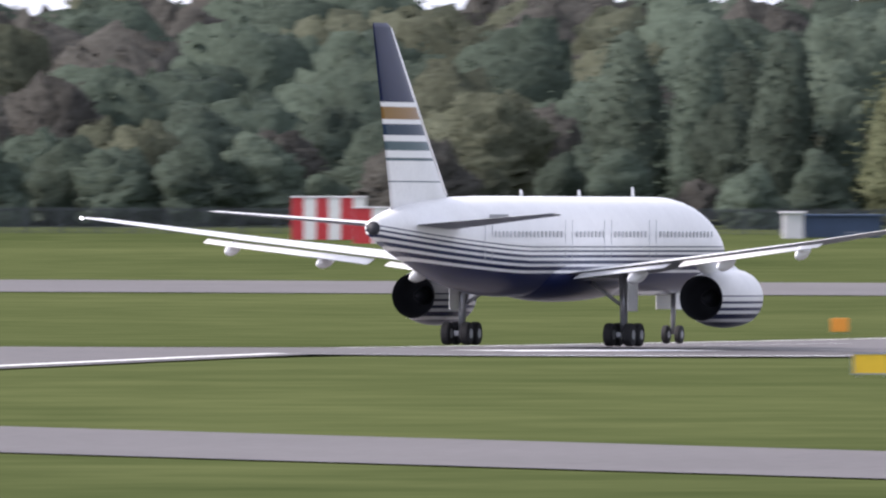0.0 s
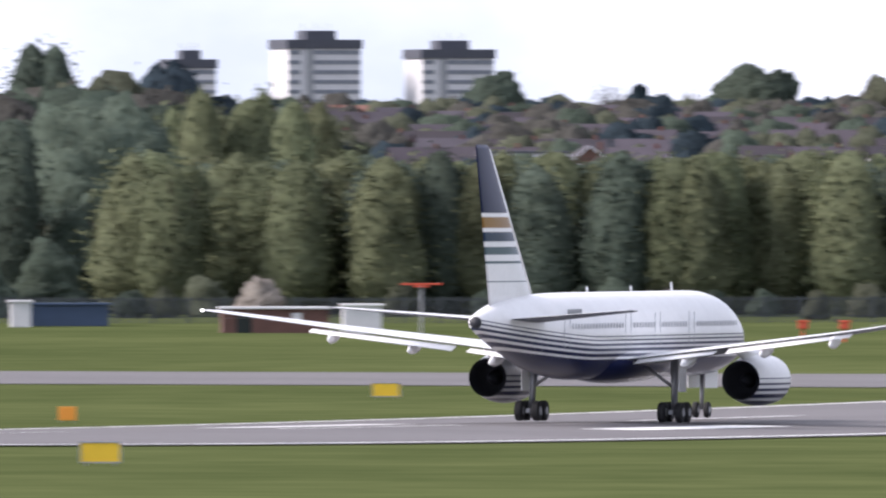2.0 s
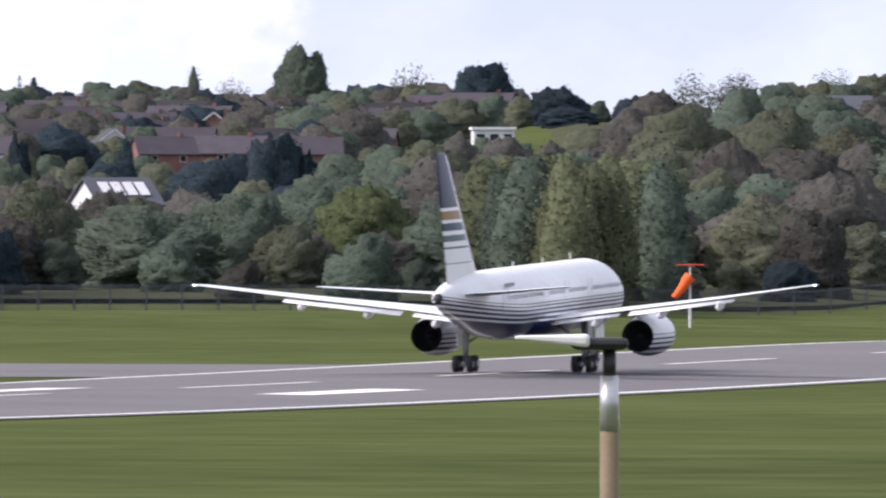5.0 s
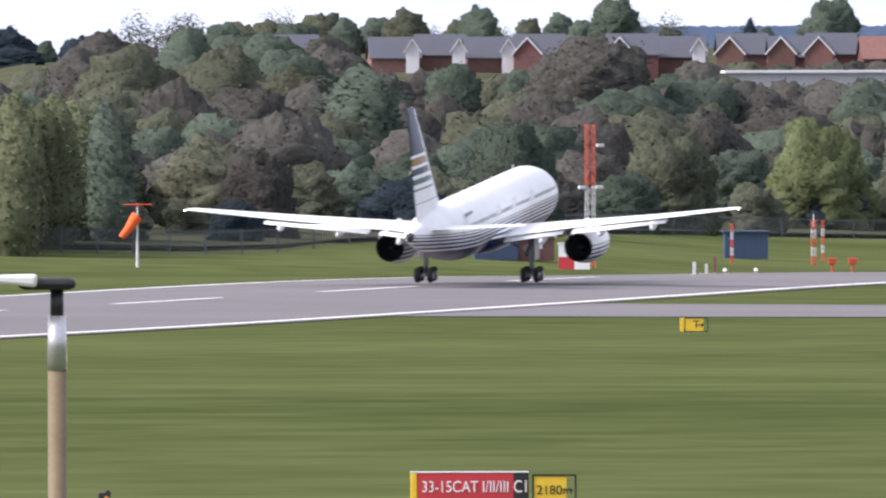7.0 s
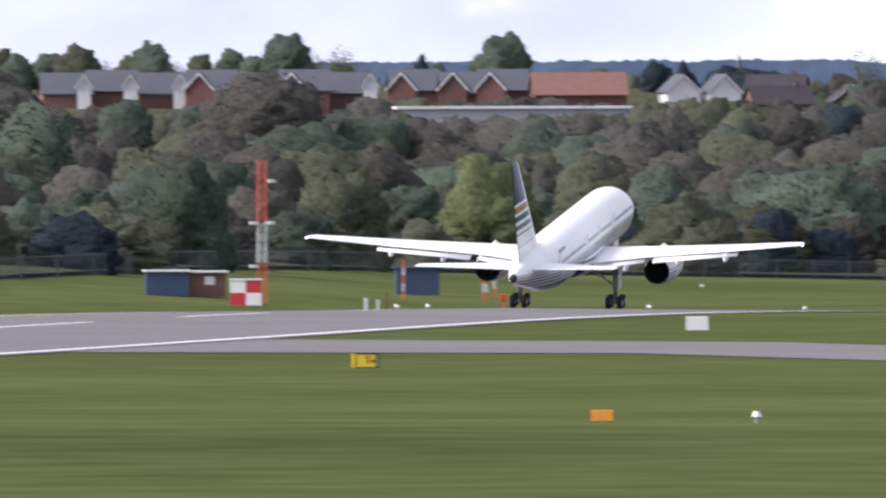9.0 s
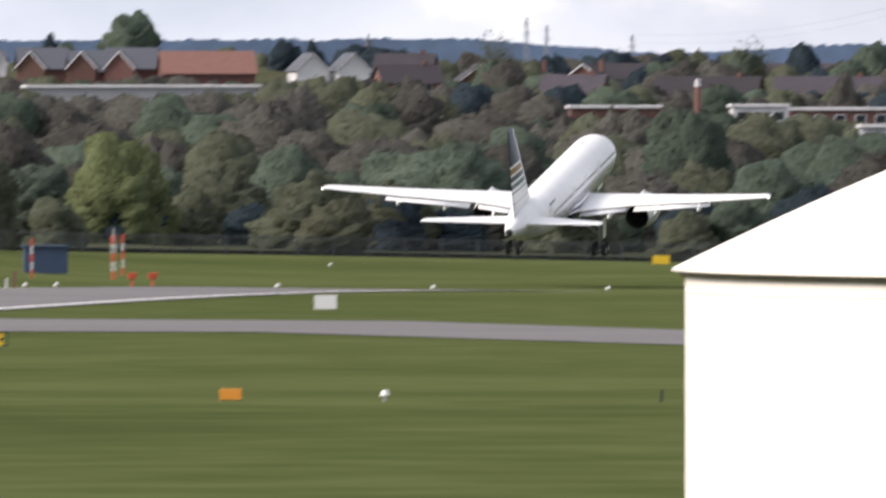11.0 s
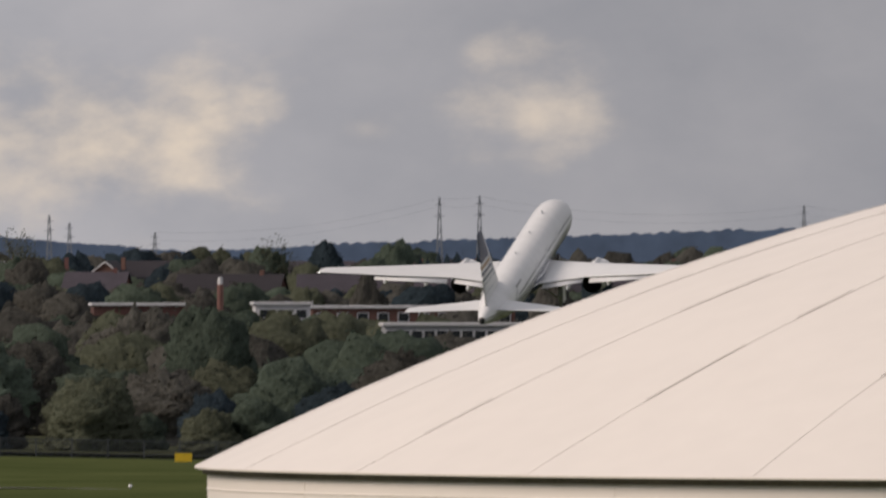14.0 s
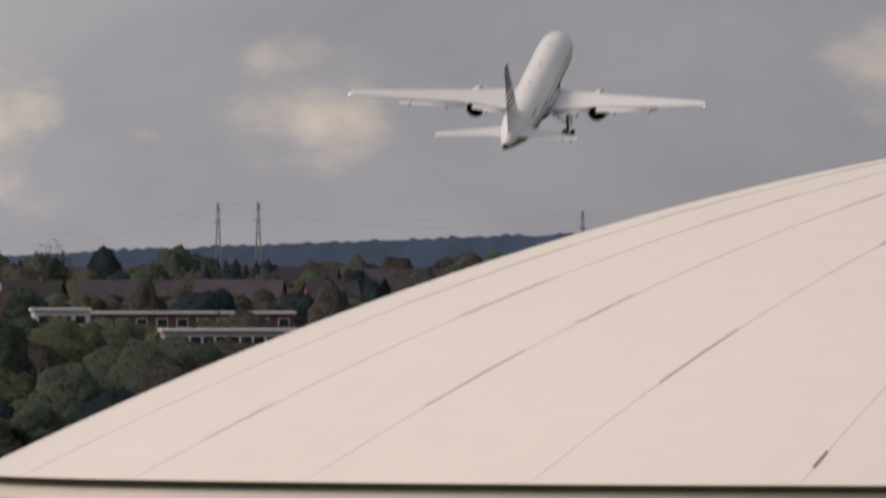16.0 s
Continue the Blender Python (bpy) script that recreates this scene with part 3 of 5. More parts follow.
    for dx in (-0.45, 0.45):
        sub("gear_door", boxed(dx - 0.02, 17.3, 1.5, dx + 0.02, 19.6, 2.4), M_WHITE, nose, smooth=False)
    # grey undersides of the wings; the tailplanes' are darker, their shade painted in
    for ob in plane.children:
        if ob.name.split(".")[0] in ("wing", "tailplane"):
            ob.data.materials.append(M_UNDER if ob.name.startswith("wing") else M_TAIL_SHADE)
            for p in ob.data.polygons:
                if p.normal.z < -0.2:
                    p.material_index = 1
    # bring everything onto the axle origin
    for ob in plane.children:
        ob.matrix_basis = Matrix.Translation((0, 0, D)) @ ob.matrix_basis
    return plane


M_CABIN = mat("cabin_glass", (0.5, 0.51, 0.54), 0.2, 0, 0.1, 2)
M_LAMP = mat("lit_lamp", (1, 1, 1), 0.3)
M_LAMP.node_tree.nodes["Principled BSDF"].inputs["Emission Color"].default_value = (1, 0.95, 0.85, 1)
M_LAMP.node_tree.nodes["Principled BSDF"].inputs["Emission Strength"].default_value = 4.0
plane = airliner()


# ---- foreground: domed tank and lamp post ----
def tank():
    d, radius = 140.0, 10.02
    b = -8.802 + math.degrees(math.asin(radius / d))
    c = spot(b, d)
    base, eave = land(c.x, c.y), 13.68
    t = thing("storage_tank", "cream-white domed storage tank with seamed roof plates", "storage tank", Matrix.Translation((c.x, c.y, base)))
    hgt = eave - base
    seg = 240
    bm = bmesh.new()
    rings = []
    for r, z in ((radius - 0.09, 0), (radius - 0.09, hgt - 0.03)):
        rings.append([bm.verts.new((r * math.cos(2 * math.pi * k / seg), r * math.sin(2 * math.pi * k / seg), z)) for k in range(seg)])
    for k in range(seg):
        bm.faces.new((rings[0][k], rings[0][(k + 1) % seg], rings[1][(k + 1) % seg], rings[1][k]))
    part("shell", bm, M_CREAM, t, smooth=True)
    # kerb ring under the roof's edge, thin lip of the roof, weld rings
    def ring(name, prof, material, label=""):
        bm = bmesh.new()
        rings = [[bm.verts.new((r * math.cos(2 * math.pi * k / 240), r * math.sin(2 * math.pi * k / 240), z)) for k in range(240)] for r, z in prof]
        for p, q in zip(rings, rings[1:]):
            for k in range(240):
                bm.faces.new((p[k], p[(k + 1) % 240], q[(k + 1) % 240], q[k]))
        part(name, bm, material, t, label, True)

    ring("kerb_ring", [(radius - 0.09, hgt - 0.06), (radius - 0.055, hgt - 0.056), (radius - 0.05, hgt - 0.02), (radius - 0.04, hgt - 0.016)], M_SEAM, "brown kerb ring under the roof")
    ring("roof_lip", [(radius - 0.06, hgt - 0.022), (radius, hgt - 0.02), (radius + 0.003, hgt - 0.004), (radius - 0.004, hgt + 0.002)], M_CREAM)
    ring("weld_ring", [(radius - 0.092, hgt - 0.17), (radius - 0.084, hgt - 0.165), (radius - 0.084, hgt - 0.155), (radius - 0.092, hgt - 0.15)], M_CREAM)
    for k in range(16):
        a = 2 * math.pi * k / 16 + 0.13
        bm = boxed(radius - 0.1, -0.009, 0, radius - 0.087, 0.009, hgt - 0.07)
        ob = part("vertical_weld", bm, M_CREAM, t)
        ob.matrix_basis = Matrix.Rotation(a, 4, "Z")

    def roof(r):
        return hgt + 2.58 * (1 - (r / radius) ** 1.9)

    # roof plates: 48 lapped gores
    gores = 30
    rr = [radius * k / 40 for k in range(41)]
    n, sub = len(rr), 8
    for g in range(gores):
        verts = []
        for i in range(sub + 1):
            a = 2 * math.pi * (g + i / sub) / gores
            verts += [(r * math.cos(a), r * math.sin(a), roof(r) + (0.002 if i == sub else 0.0)) for r in rr]
        faces = [(i * n + k, i * n + k + 1, i * n + n + k + 1, i * n + n + k) for i in range(sub) for k in range(n - 1)]
        raw("roof_plate", verts, faces, M_CREAM, t, smooth=True)
    # open, rust-stained laps along the plates' edges
    rng = random.Random(4)
    for g in range(gores):
        a = 2 * math.pi * g / gores
        r = radius * rng.uniform(0.2, 0.4)
        while r < radius * 0.97:
            l = rng.uniform(0.15, 0.9)
            if rng.random() < 0.6:
                bm = bmesh.new()
                w = rng.uniform(0.003, 0.007)
                cs = [(rad, sgn) for rad in (r, min(r + l, radius * 0.98)) for sgn in (-1, 1)]
                vs = []
                for rad, sgn in cs:
                    x, y = rad * math.cos(a) - sgn * w * math.sin(a), rad * math.sin(a) + sgn * w * math.cos(a)
                    vs.append(bm.verts.new((x, y, roof(rad) + 0.012)))
                bm.faces.new((vs[0], vs[2], vs[3], vs[1]))
                part("seam", bm, M_SEAM, t)
            r += l + rng.uniform(0.1, 0.9)
    return t


M_SEAM = mat("brown_seam", (0.2, 0.17, 0.15), 0.9, 0, 0.3, 3)
tank()


M_COVER = mat("pale_cover", (0.7, 0.7, 0.68), 0.35, 0.1, 0.06, 8)


def lamp_post():
    d = 100.0
    c = spot(-12.639, d)
    base = land(c.x, c.y)
    top = 13.745 - base
    ob = thing("lamp_post", "brown lamp post with a silver collar and flat grey lamp head", "lamp post", Matrix.Translation((c.x, c.y, base)) @ Matrix.Rotation(radians(12.6), 4, "Z"))
    part("pole", tubed((0, 0, 0), (0, 0, top - 0.26), 0.052, 0.048, seg=20), M_POLE, ob, smooth=True)
    part("collar", tubed((0, 0, top - 0.26), (0, 0, top + 0.02), 0.05, 0.046, seg=20), M_SILVER, ob, smooth=True)
    part("neck", tubed((0, 0, top), (0, 0, top + 0.16), 0.034, seg=16), M_BLACK, ob, smooth=True)
    head = boxed(-0.2, -0.13, top + 0.14, 0.1, 0.13, top + 0.222, bevel=0.035)
    for v in head.verts:
        if abs(v.co.x + 0.05) > 0.09:
            v.co.z += 0.012 if v.co.z < top + 0.18 else -0.008
            v.co.y *= 0.8
    h = part("head", head, M_BLACK, ob)
    cover = boxed(-0.48, -0.125, top + 0.165, -0.1, 0.125, top + 0.232, bevel=0.02)
    for v in cover.verts:
        if v.co.x < -0.3:
            v.co.z = top + 0.214 + (v.co.z - top - 0.2) * 0.3
            v.co.y *= 0.75
    part("cover", cover, M_COVER, h, "pale tapered metal lamp cover")
    return ob


lamp_post()


# ---- trees ----
def outward(p):
    """Direction from the middle of a crown 10 m tall to each point."""
    d = (np.asarray(p, float) - np.array([0, 0, 4.0])) * np.array([1, 1, 0.45])
    return d / (np.linalg.norm(d, axis=-1, keepdims=True) + 0.6)


def crown_width(kind, u):
    """Half the breadth of a crown 10 m tall at the share u of its height."""
    if kind == "poplar":
        return 1.4 * min(1, 0.55 + 2.2 * u) * max(0.0, 1 - u ** 3.2) ** 0.6
    if kind == "conifer":
        return 2.3 * (1 - u) ** 0.75 * min(1, 0.3 + 5 * u) + 0.02
    if kind == "bush":
        return 5.2 * max(0.0, 1 - u ** 2.2) ** 0.55 * min(1, 0.75 + u)
    return 4.7 * max(0.0, 1 - (abs(u - 0.36) / 0.65) ** 2.1) ** 0.62


def crown_surface(kind, rng, around, rings):
    """A lumpy crown: heights, breadths and relief at three sizes."""
    off = Vector(rng.uniform(-50, 50, 3))
    amp = {"poplar": (0.14, 0.17, 0.1), "conifer": (0.1, 0.18, 0.14)}.get(kind, (0.36, 0.26, 0.14))
    lean = rng.uniform(-0.5, 0.5, 2) * (0.2 if kind == "poplar" else 1.0)
    pts = []
    for i in range(rings):
        u = i / (rings - 1)
        w = crown_width(kind, u)
        for k in range(around):
            a = 2 * math.pi * (k + 0.5 * (i % 2)) / around
            p = Vector((math.cos(a) * w, math.sin(a) * w, 10 * u))
            q = Vector((p.x, p.y, p.z * (0.45 if kind == "poplar" else 1.0)))
            f = 1 + amp[0] * noise.noise(q * 0.27 + off) + amp[1] * noise.noise(q * 0.75 + off) + amp[2] * noise.noise(q * 1.9 + off)
            c = Vector((0, 0, p.z * 0.75 if kind in ("poplar", "conifer") else 3.6))
            p = c + (p - c) * f
            pts.append((p.x + lean[0] * u, p.y + lean[1] * u, max(p.z, -0.3)))
    pts = np.array(pts)
    top = pts[:, 2].max()
    pts[:, 2] *= 10 / top
    faces = []
    for i in range(rings - 1):
        for k in range(around):
            a, b = i * around + k, i * around + (k + 1) % around
            faces += [(a, b, b + around), (a, b + around, a + around)]
    faces = np.array(faces)
    flat = np.cross(pts[faces[:, 1]] - pts[faces[:, 0]], pts[faces[:, 2]] - pts[faces[:, 0]])
    nor = np.zeros_like(pts)
    for c in range(3):
        np.add.at(nor, faces[:, c], flat)
    nor /= np.linalg.norm(nor, axis=1, keepdims=True) + 1e-9
    return pts, faces, flat, nor


def leaves(rng, pts, faces, flat, count, size, depth):
    """Small leaf clumps standing off a crown's surface."""
    area = np.linalg.norm(flat, axis=1)
    pick = rng.choice(len(faces), count, p=area / area.sum())
    w = rng.dirichlet((1, 1, 1), count)
    way = flat[pick] / (area[pick, None] + 1e-9)
    centre = (pts[faces[pick]] * w[:, :, None]).sum(1) + way * (rng.uniform(-0.1, 1, count) ** 3 * depth)[:, None]
    u = rng.normal(size=(count, 3))
    u /= np.linalg.norm(u, axis=1)[:, None]
    v = np.cross(u, way + rng.normal(size=(count, 3)) * 0.6)
    v /= np.linalg.norm(v, axis=1)[:, None] + 1e-9
    v[np.sum(np.cross(u, v) * way, 1) < 0] *= -1
    s = rng.uniform(0.5, 1.4, count)[:, None] * size
    quads = np.stack([centre - u * s, centre - v * s * 0.6, centre + u * s, centre + v * s * 0.6], 1)
    nor = outward(centre) * 0.5 + way * 0.5 + np.array([0, 0, 0.3]) + rng.normal(size=(count, 3)) * 0.45
    nor /= np.linalg.norm(nor, axis=1)[:, None]
    return quads, np.repeat(nor[:, None, :], 4, 1)


TREES, SHAPES = {}, {}


def tree_meshes(kind, look_of, variant):
    key = (kind, look_of, variant)
    if key in TREES:
        return TREES[key]
    rng = np.random.default_rng(abs(hash_of(kind + look_of)) + variant * 17)
    count = {"poplar": 1700, "round": 1700, "bush": 1500, "conifer": 1300, "bare": 2400}[kind]
    size = {"poplar": 0.13, "round": 0.17, "bush": 0.17, "conifer": 0.15, "bare": 0.17}[kind]
    pts, faces, flat, nor = crown_surface(kind, rng, 38, 26)
    if kind == "bare":
        # open twigs: leaves through the whole depth of the crown, none of it closed
        quads, qn = leaves(rng, pts, faces, flat, count, size, 0.2)
        mid = quads.mean(1, keepdims=True)
        inward = (np.array([0, 0, 4.5]) - mid) * (rng.uniform(0, 1, (count, 1, 1)) ** 1.3 * 0.7)
        quads = quads + inward
        pts, faces, nor = pts[:0], faces[:0], nor[:0]
        tips = quads.mean(1)[:: count // 60]
    else:
        quads, qn = leaves(rng, pts, faces, flat, count, size, 0.8)
        tips = quads.mean(1)[:: count // 8]
        nor = nor * 0.5 + outward(pts) * 0.5 + np.array([0, 0, 0.3])
        nor /= np.linalg.norm(nor, axis=1, keepdims=True)
    far_pts, far_faces, _, far_nor = crown_surface(kind, np.random.default_rng(abs(hash_of(kind + look_of)) + variant * 17), 22, 15) if len(faces) else (pts, faces, None, nor)
    if len(faces):
        far_nor = far_nor * 0.5 + outward(far_pts) * 0.5 + np.array([0, 0, 0.3])
        far_nor /= np.linalg.norm(far_nor, axis=1, keepdims=True)
    SHAPES[key] = (quads, far_pts, far_faces, qn, far_nor)
    m = 4 * len(quads)
    crown = bpy.data.meshes.new("crown")
    crown.from_pydata(np.concatenate([quads.reshape(-1, 3), pts]).tolist(), [], np.arange(m).reshape(-1, 4).tolist() + (faces + m).tolist())
    crown.materials.append(LEAF[look_of])
    crown.polygons.foreach_set("use_smooth", [True] * len(crown.polygons))
    crown.normals_split_custom_set_from_vertices(np.concatenate([qn.reshape(-1, 3), nor]))
    bm = bmesh.new()
    top = 8.5 if kind in ("poplar", "conifer") else 6.0
    tube(bm, (0, 0, -0.4), (0.05, 0, top * 0.5), 0.26, 0.17, 8, False)
    tube(bm, (0.05, 0, top * 0.5), (0, 0.1, top), 0.17, 0.05, 8, False)
    for b in tips:
        z0 = max(0.8, b[2] * 0.45)
        tube(bm, (0.03, 0, z0), tuple(b), 0.08, 0.02, 4, False)
    trunk = bpy.data.meshes.new("trunk")
    bm.to_mesh(trunk)
    bm.free()
    trunk.materials.append(M_BARK)
    TREES[key] = (trunk, crown)
    return TREES[key]


def hash_of(s):
    return sum((i + 1) * ord(c) for i, c in enumerate(s))


LABELS = {
    ("poplar", "poplar"): "tall columnar poplar in fresh yellow-green leaf", ("poplar", "green"): "tall columnar poplar with dark green leaves",
    ("round", "green"): "broad round tree in green leaf", ("round", "olive"): "broad tree in olive young leaf", ("round", "brown"): "broad brownish tree with budding twigs",
    ("round", "yellow"): "broad tree in bright yellow-green leaf", ("poplar", "dark"): "tall dark evergreen in the wood", ("bush", "dark"): "dense dark evergreen thicket", ("conifer", "green"): "slim pointed green tree on the skyline", ("round", "poplar"): "broad tree in fresh yellow-green leaf", ("bush", "green"): "dense thicket in green leaf", ("bush", "olive"): "dense thicket in olive leaf", ("bush", "brown"): "brown thicket of budding twigs", ("bush", "blossom"): "bush in pale white blossom",
    ("conifer", "dark"): "dark evergreen conifer on the slope", ("round", "dark"): "dark evergreen tree on the slope", ("bare", "brown"): "thinly leaved tree against the sky", ("bare", "olive"): "thinly leaved tree against the sky",
}
PLANTED = [0]


def plant(kind, look_of, bearing, distance, height, width=1.0, group="trees beyond the airfield"):
    k = PLANTED[0]
    PLANTED[0] += 1
    trunk, crown = tree_meshes(kind, look_of, k % 4)
    c = spot(bearing, distance)
    s = height / 10.0
    m = Matrix.Translation((c.x, c.y, land(c.x, c.y) - 0.1)) @ Matrix.Rotation(k * 2.399, 4, "Z") @ Matrix.Diagonal((s * width, s * width, s, 1))
    name = "bush" if kind == "bush" else "tree"
    t = tagged(new(name), LABELS.get((kind, look_of), "tree in young leaf"), name, group)
    t.matrix_basis = m
    for n, me in (("trunk", trunk), ("crown", crown)):
        o = new(n, me)
        o.parent = t


def to_top(elevation, distance, bearing):
    """Height of a tree whose top stands at that elevation seen from the stand."""
    c = spot(bearing, distance)
    return EYE[2] + distance * math.tan(radians(elevation)) - land(c.x, c.y)


FAR = {"verts": [], "nor": [], "loops": [], "starts": [], "mats": [], "n": 0, "l": 0}
LOOKS = list(LEAF)


def plant_far(kind, look_of, bearing, distance, height, width):
    """Adds a distant tree to the joined woods."""
    k = PLANTED[0]
    PLANTED[0] += 1
    tree_meshes(kind, look_of, k % 4)
    quads, hull, tris, qn, hn = SHAPES[(kind, look_of, k % 4)]
    every, big = (3, 1.3) if distance < 2700 else (5, 1.5)
    if kind == "bare":
        every, big = 2, 1.3
    quads, qn = quads[k % every :: every], qn[k % every :: every]
    mid = quads.mean(1, keepdims=True)
    quads = mid + (quads - mid) * big
    q, c, s, a = len(quads), spot(bearing, distance), height / 10.0, k * 2.399
    turn = np.array([[math.cos(a), math.sin(a), 0], [-math.sin(a), math.cos(a), 0], [0, 0, 1]])
    co = np.concatenate([quads.reshape(-1, 3), hull]) @ turn * np.array([s * width, s * width, s]) + np.array([c.x, c.y, land(c.x, c.y) - 0.1])
    o, l = FAR["n"], FAR["l"]
    FAR["verts"].append(co)
    FAR["nor"].append(np.concatenate([qn.reshape(-1, 3), hn]) @ turn)
    FAR["loops"] += [np.arange(4 * q) + o, tris.ravel() + o + 4 * q]
    FAR["starts"] += [4 * np.arange(q) + l, 3 * np.arange(len(tris)) + l + 4 * q]
    FAR["mats"].append((LOOKS.index(look_of), q + len(tris)))
    FAR["n"] += len(co)
    FAR["l"] += 4 * q + 3 * len(tris)


def finish_far():
    co = np.concatenate(FAR["verts"]).astype(np.float32)
    loops = np.concatenate(FAR["loops"]).astype(np.int32)
    starts = np.concatenate(FAR["starts"]).astype(np.int32)
    me = bpy.data.meshes.new("far_woods")
    me.vertices.add(len(co))
    me.vertices.foreach_set("co", co.ravel())
    me.loops.add(len(loops))
    me.loops.foreach_set("vertex_index", loops)
    me.polygons.add(len(starts))
    me.polygons.foreach_set("loop_start", starts)
    me.update(calc_edges=True)
    for k in LOOKS:
        me.materials.append(FAR_LEAF[k])
    me.polygons.foreach_set("material_index", np.concatenate([np.full(n, i, dtype=np.int32) for i, n in FAR["mats"]]))
    me.polygons.foreach_set("use_smooth", [True] * len(starts))
    me.normals_split_custom_set_from_vertices(np.concatenate(FAR["nor"]))
    ob = new("far_woods", me)
    tagged(ob, "mixed green and brown woods covering the far slope", "woods", kind="stuff")


def belt(b0, b1, distance, e0, e1, kinds, gap, seed, width=1.0, deep=40.0, far=False, follow=False):
    """A row of trees from bearing to bearing; e0 and e1 bound the elevations of their tops."""
    rng = random.Random(seed)
    b = b0
    while b < b1:
        d = distance + rng.uniform(-deep, deep) + (edge_of_wood(b) if follow else 0)
        kind, look_of = rng.choice(kinds)
        hgt = max(2.5, to_top(rng.uniform(e0, e1), d, b))
        (plant_far if far else plant)(kind, look_of, b, d, hgt, width * rng.uniform(0.85, 1.2))
        b += gap * rng.uniform(0.7, 1.3)


POP = [("poplar", "poplar")] * 3 + [("poplar", "green")]
MIX = [("round", "green"), ("round", "olive"), ("round", "brown"), ("bush", "green")]
BROWN = [("round", "brown"), ("round", "brown"), ("round", "olive")]
LOW = [("bush", "green"), ("bush", "olive"), ("bush", "brown"), ("bush", "green")]

TOWN = [("round", "brown"), ("round", "green"), ("bush", "brown"), ("round", "dark"), ("bush", "olive")]
# woods by the start of the runway
belt(-20.2, -17.2, 1645, -0.4, -0.24, LOW, 0.2, 1, deep=16.0)
belt(-20.2, -17.15, 1700, -0.3, -0.12, MIX, 0.16, 2)
belt(-20.2, -17.0, 1800, -0.16, -0.02, [("round", "brown"), ("round", "green"), ("round", "olive")], 0.15, 3, far=True)
belt(-20.2, -16.9, 1950, 0.05, 0.14, [("round", "brown"), ("round", "green"), ("round", "olive")], 0.14, 33, far=True)
belt(-20.2, -16.9, 2300, 0.12, 0.2, [("round", "green"), ("round", "brown"), ("round", "olive")], 0.1, 4, far=True)
belt(-17.9, -17.3, 1690, -0.02, 0.06, [("poplar", "green"), ("round", "green")], 0.17, 34, 1.3)
for b, e in ((-17.39, 0.27), (-17.315, 0.262), (-18.0, 0.23)):
    plant("poplar", "green", b, 2500, to_top(e, 2500, b), 1.1)
plant("round", "dark", -17.0, 2400, to_top(0.22, 2400, -17.0), 0.9)
plant("round", "green", -17.22, 1700, to_top(0.13, 1700, -17.22), 0.9)
# the long poplar row
belt(-17.1, -14.6, 1650, -0.09, -0.04, POP, 0.06, 5, 1.5, 6)
belt(-17.1, -14.6, 1664, -0.1, -0.05, POP, 0.06, 6, 1.6, 6)
belt(-16.98, -16.5, 1780, 0.05, 0.14, [("poplar", "poplar")], 0.07, 7)
belt(-17.1, -14.5, 1640, -0.47, -0.4, LOW, 0.13, 8, deep=14.0)
plant("bush", "blossom", -16.724, 1598, to_top(-0.41, 1598, -16.724), 1.0)
# mixed wood
EDGE = [("bush", "green"), ("bush", "olive"), ("bush", "brown"), ("bush", "dark")]
belt(-14.62, -12.95, 1680, -0.42, -0.3, EDGE, 0.17, 9, 1.1)
belt(-14.62, -12.95, 1760, -0.31, -0.22, MIX, 0.19, 10, 1.1)
belt(-13.5, -12.95, 1850, -0.24, -0.14, MIX + BROWN, 0.16, 37, 1.1)
belt(-12.95, -12.45, 1650, -0.13, -0.08, [("poplar", "poplar"), ("poplar", "green")], 0.06, 12, 1.25)
belt(-13.0, -12.6, 1655, -0.12, -0.08, [("poplar", "poplar"), ("poplar", "green")], 0.07, 35, 1.25)
belt(-12.5, -6.2, 1685, -0.41, -0.29, EDGE + [("round", "green")], 0.19, 13, 1.1, follow=True)
belt(-12.5, -6.2, 1750, -0.3, -0.19, MIX, 0.19, 14, 1.15, follow=True)
belt(-14.6, -13.0, 1900, -0.22, -0.16, BROWN + MIX, 0.17, 15, 1.1, far=True)
belt(-14.6, -13.4, 2150, -0.19, -0.12, TOWN, 0.14, 28, far=True)
belt(-14.6, -13.4, 2600, -0.15, -0.09, TOWN, 0.14, 29, far=True)
belt(-13.4, -13.0, 2100, -0.14, -0.06, MIX + BROWN, 0.14, 38, far=True)
belt(-13.3, -12.5, 2500, -0.06, 0.0, MIX + BROWN, 0.12, 39, far=True)
belt(-13.0, -6.2, 1870, -0.21, -0.12, BROWN + MIX, 0.19, 31, 1.15, far=True, follow=True)
belt(-13.0, -6.2, 1990, -0.15, -0.07, BROWN + MIX, 0.19, 20, 1.2, far=True, follow=True)
belt(-12.7, -9.6, 2160, -0.1, -0.03, BROWN + MIX, 0.17, 16, 1.15, far=True, follow=True)
belt(-9.6, -6.2, 2130, -0.16, -0.1, BROWN, 0.15, 32, 1.15, far=True, follow=True)
belt(-12.7, -11.75, 2500, -0.02, 0.07, MIX, 0.14, 22, 1.2, far=True)
belt(-12.5, -11.8, 2900, 0.06, 0.11, MIX, 0.12, 23, 1.2, far=True)
belt(-11.85, -10.7, 2600, -0.035, 0.0, BROWN + MIX, 0.09, 27, 1.1, far=True)
belt(-10.75, -9.9, 2600, -0.065, -0.04, BROWN + MIX, 0.09, 42, 1.1, far=True)
belt(-10.75, -9.6, 2850, -0.015, 0.012, BROWN + MIX, 0.07, 43, 1.1, far=True)
belt(-9.95, -9.5, 2700, -0.02, 0.012, BROWN + MIX, 0.08, 44, 1.1, far=True)
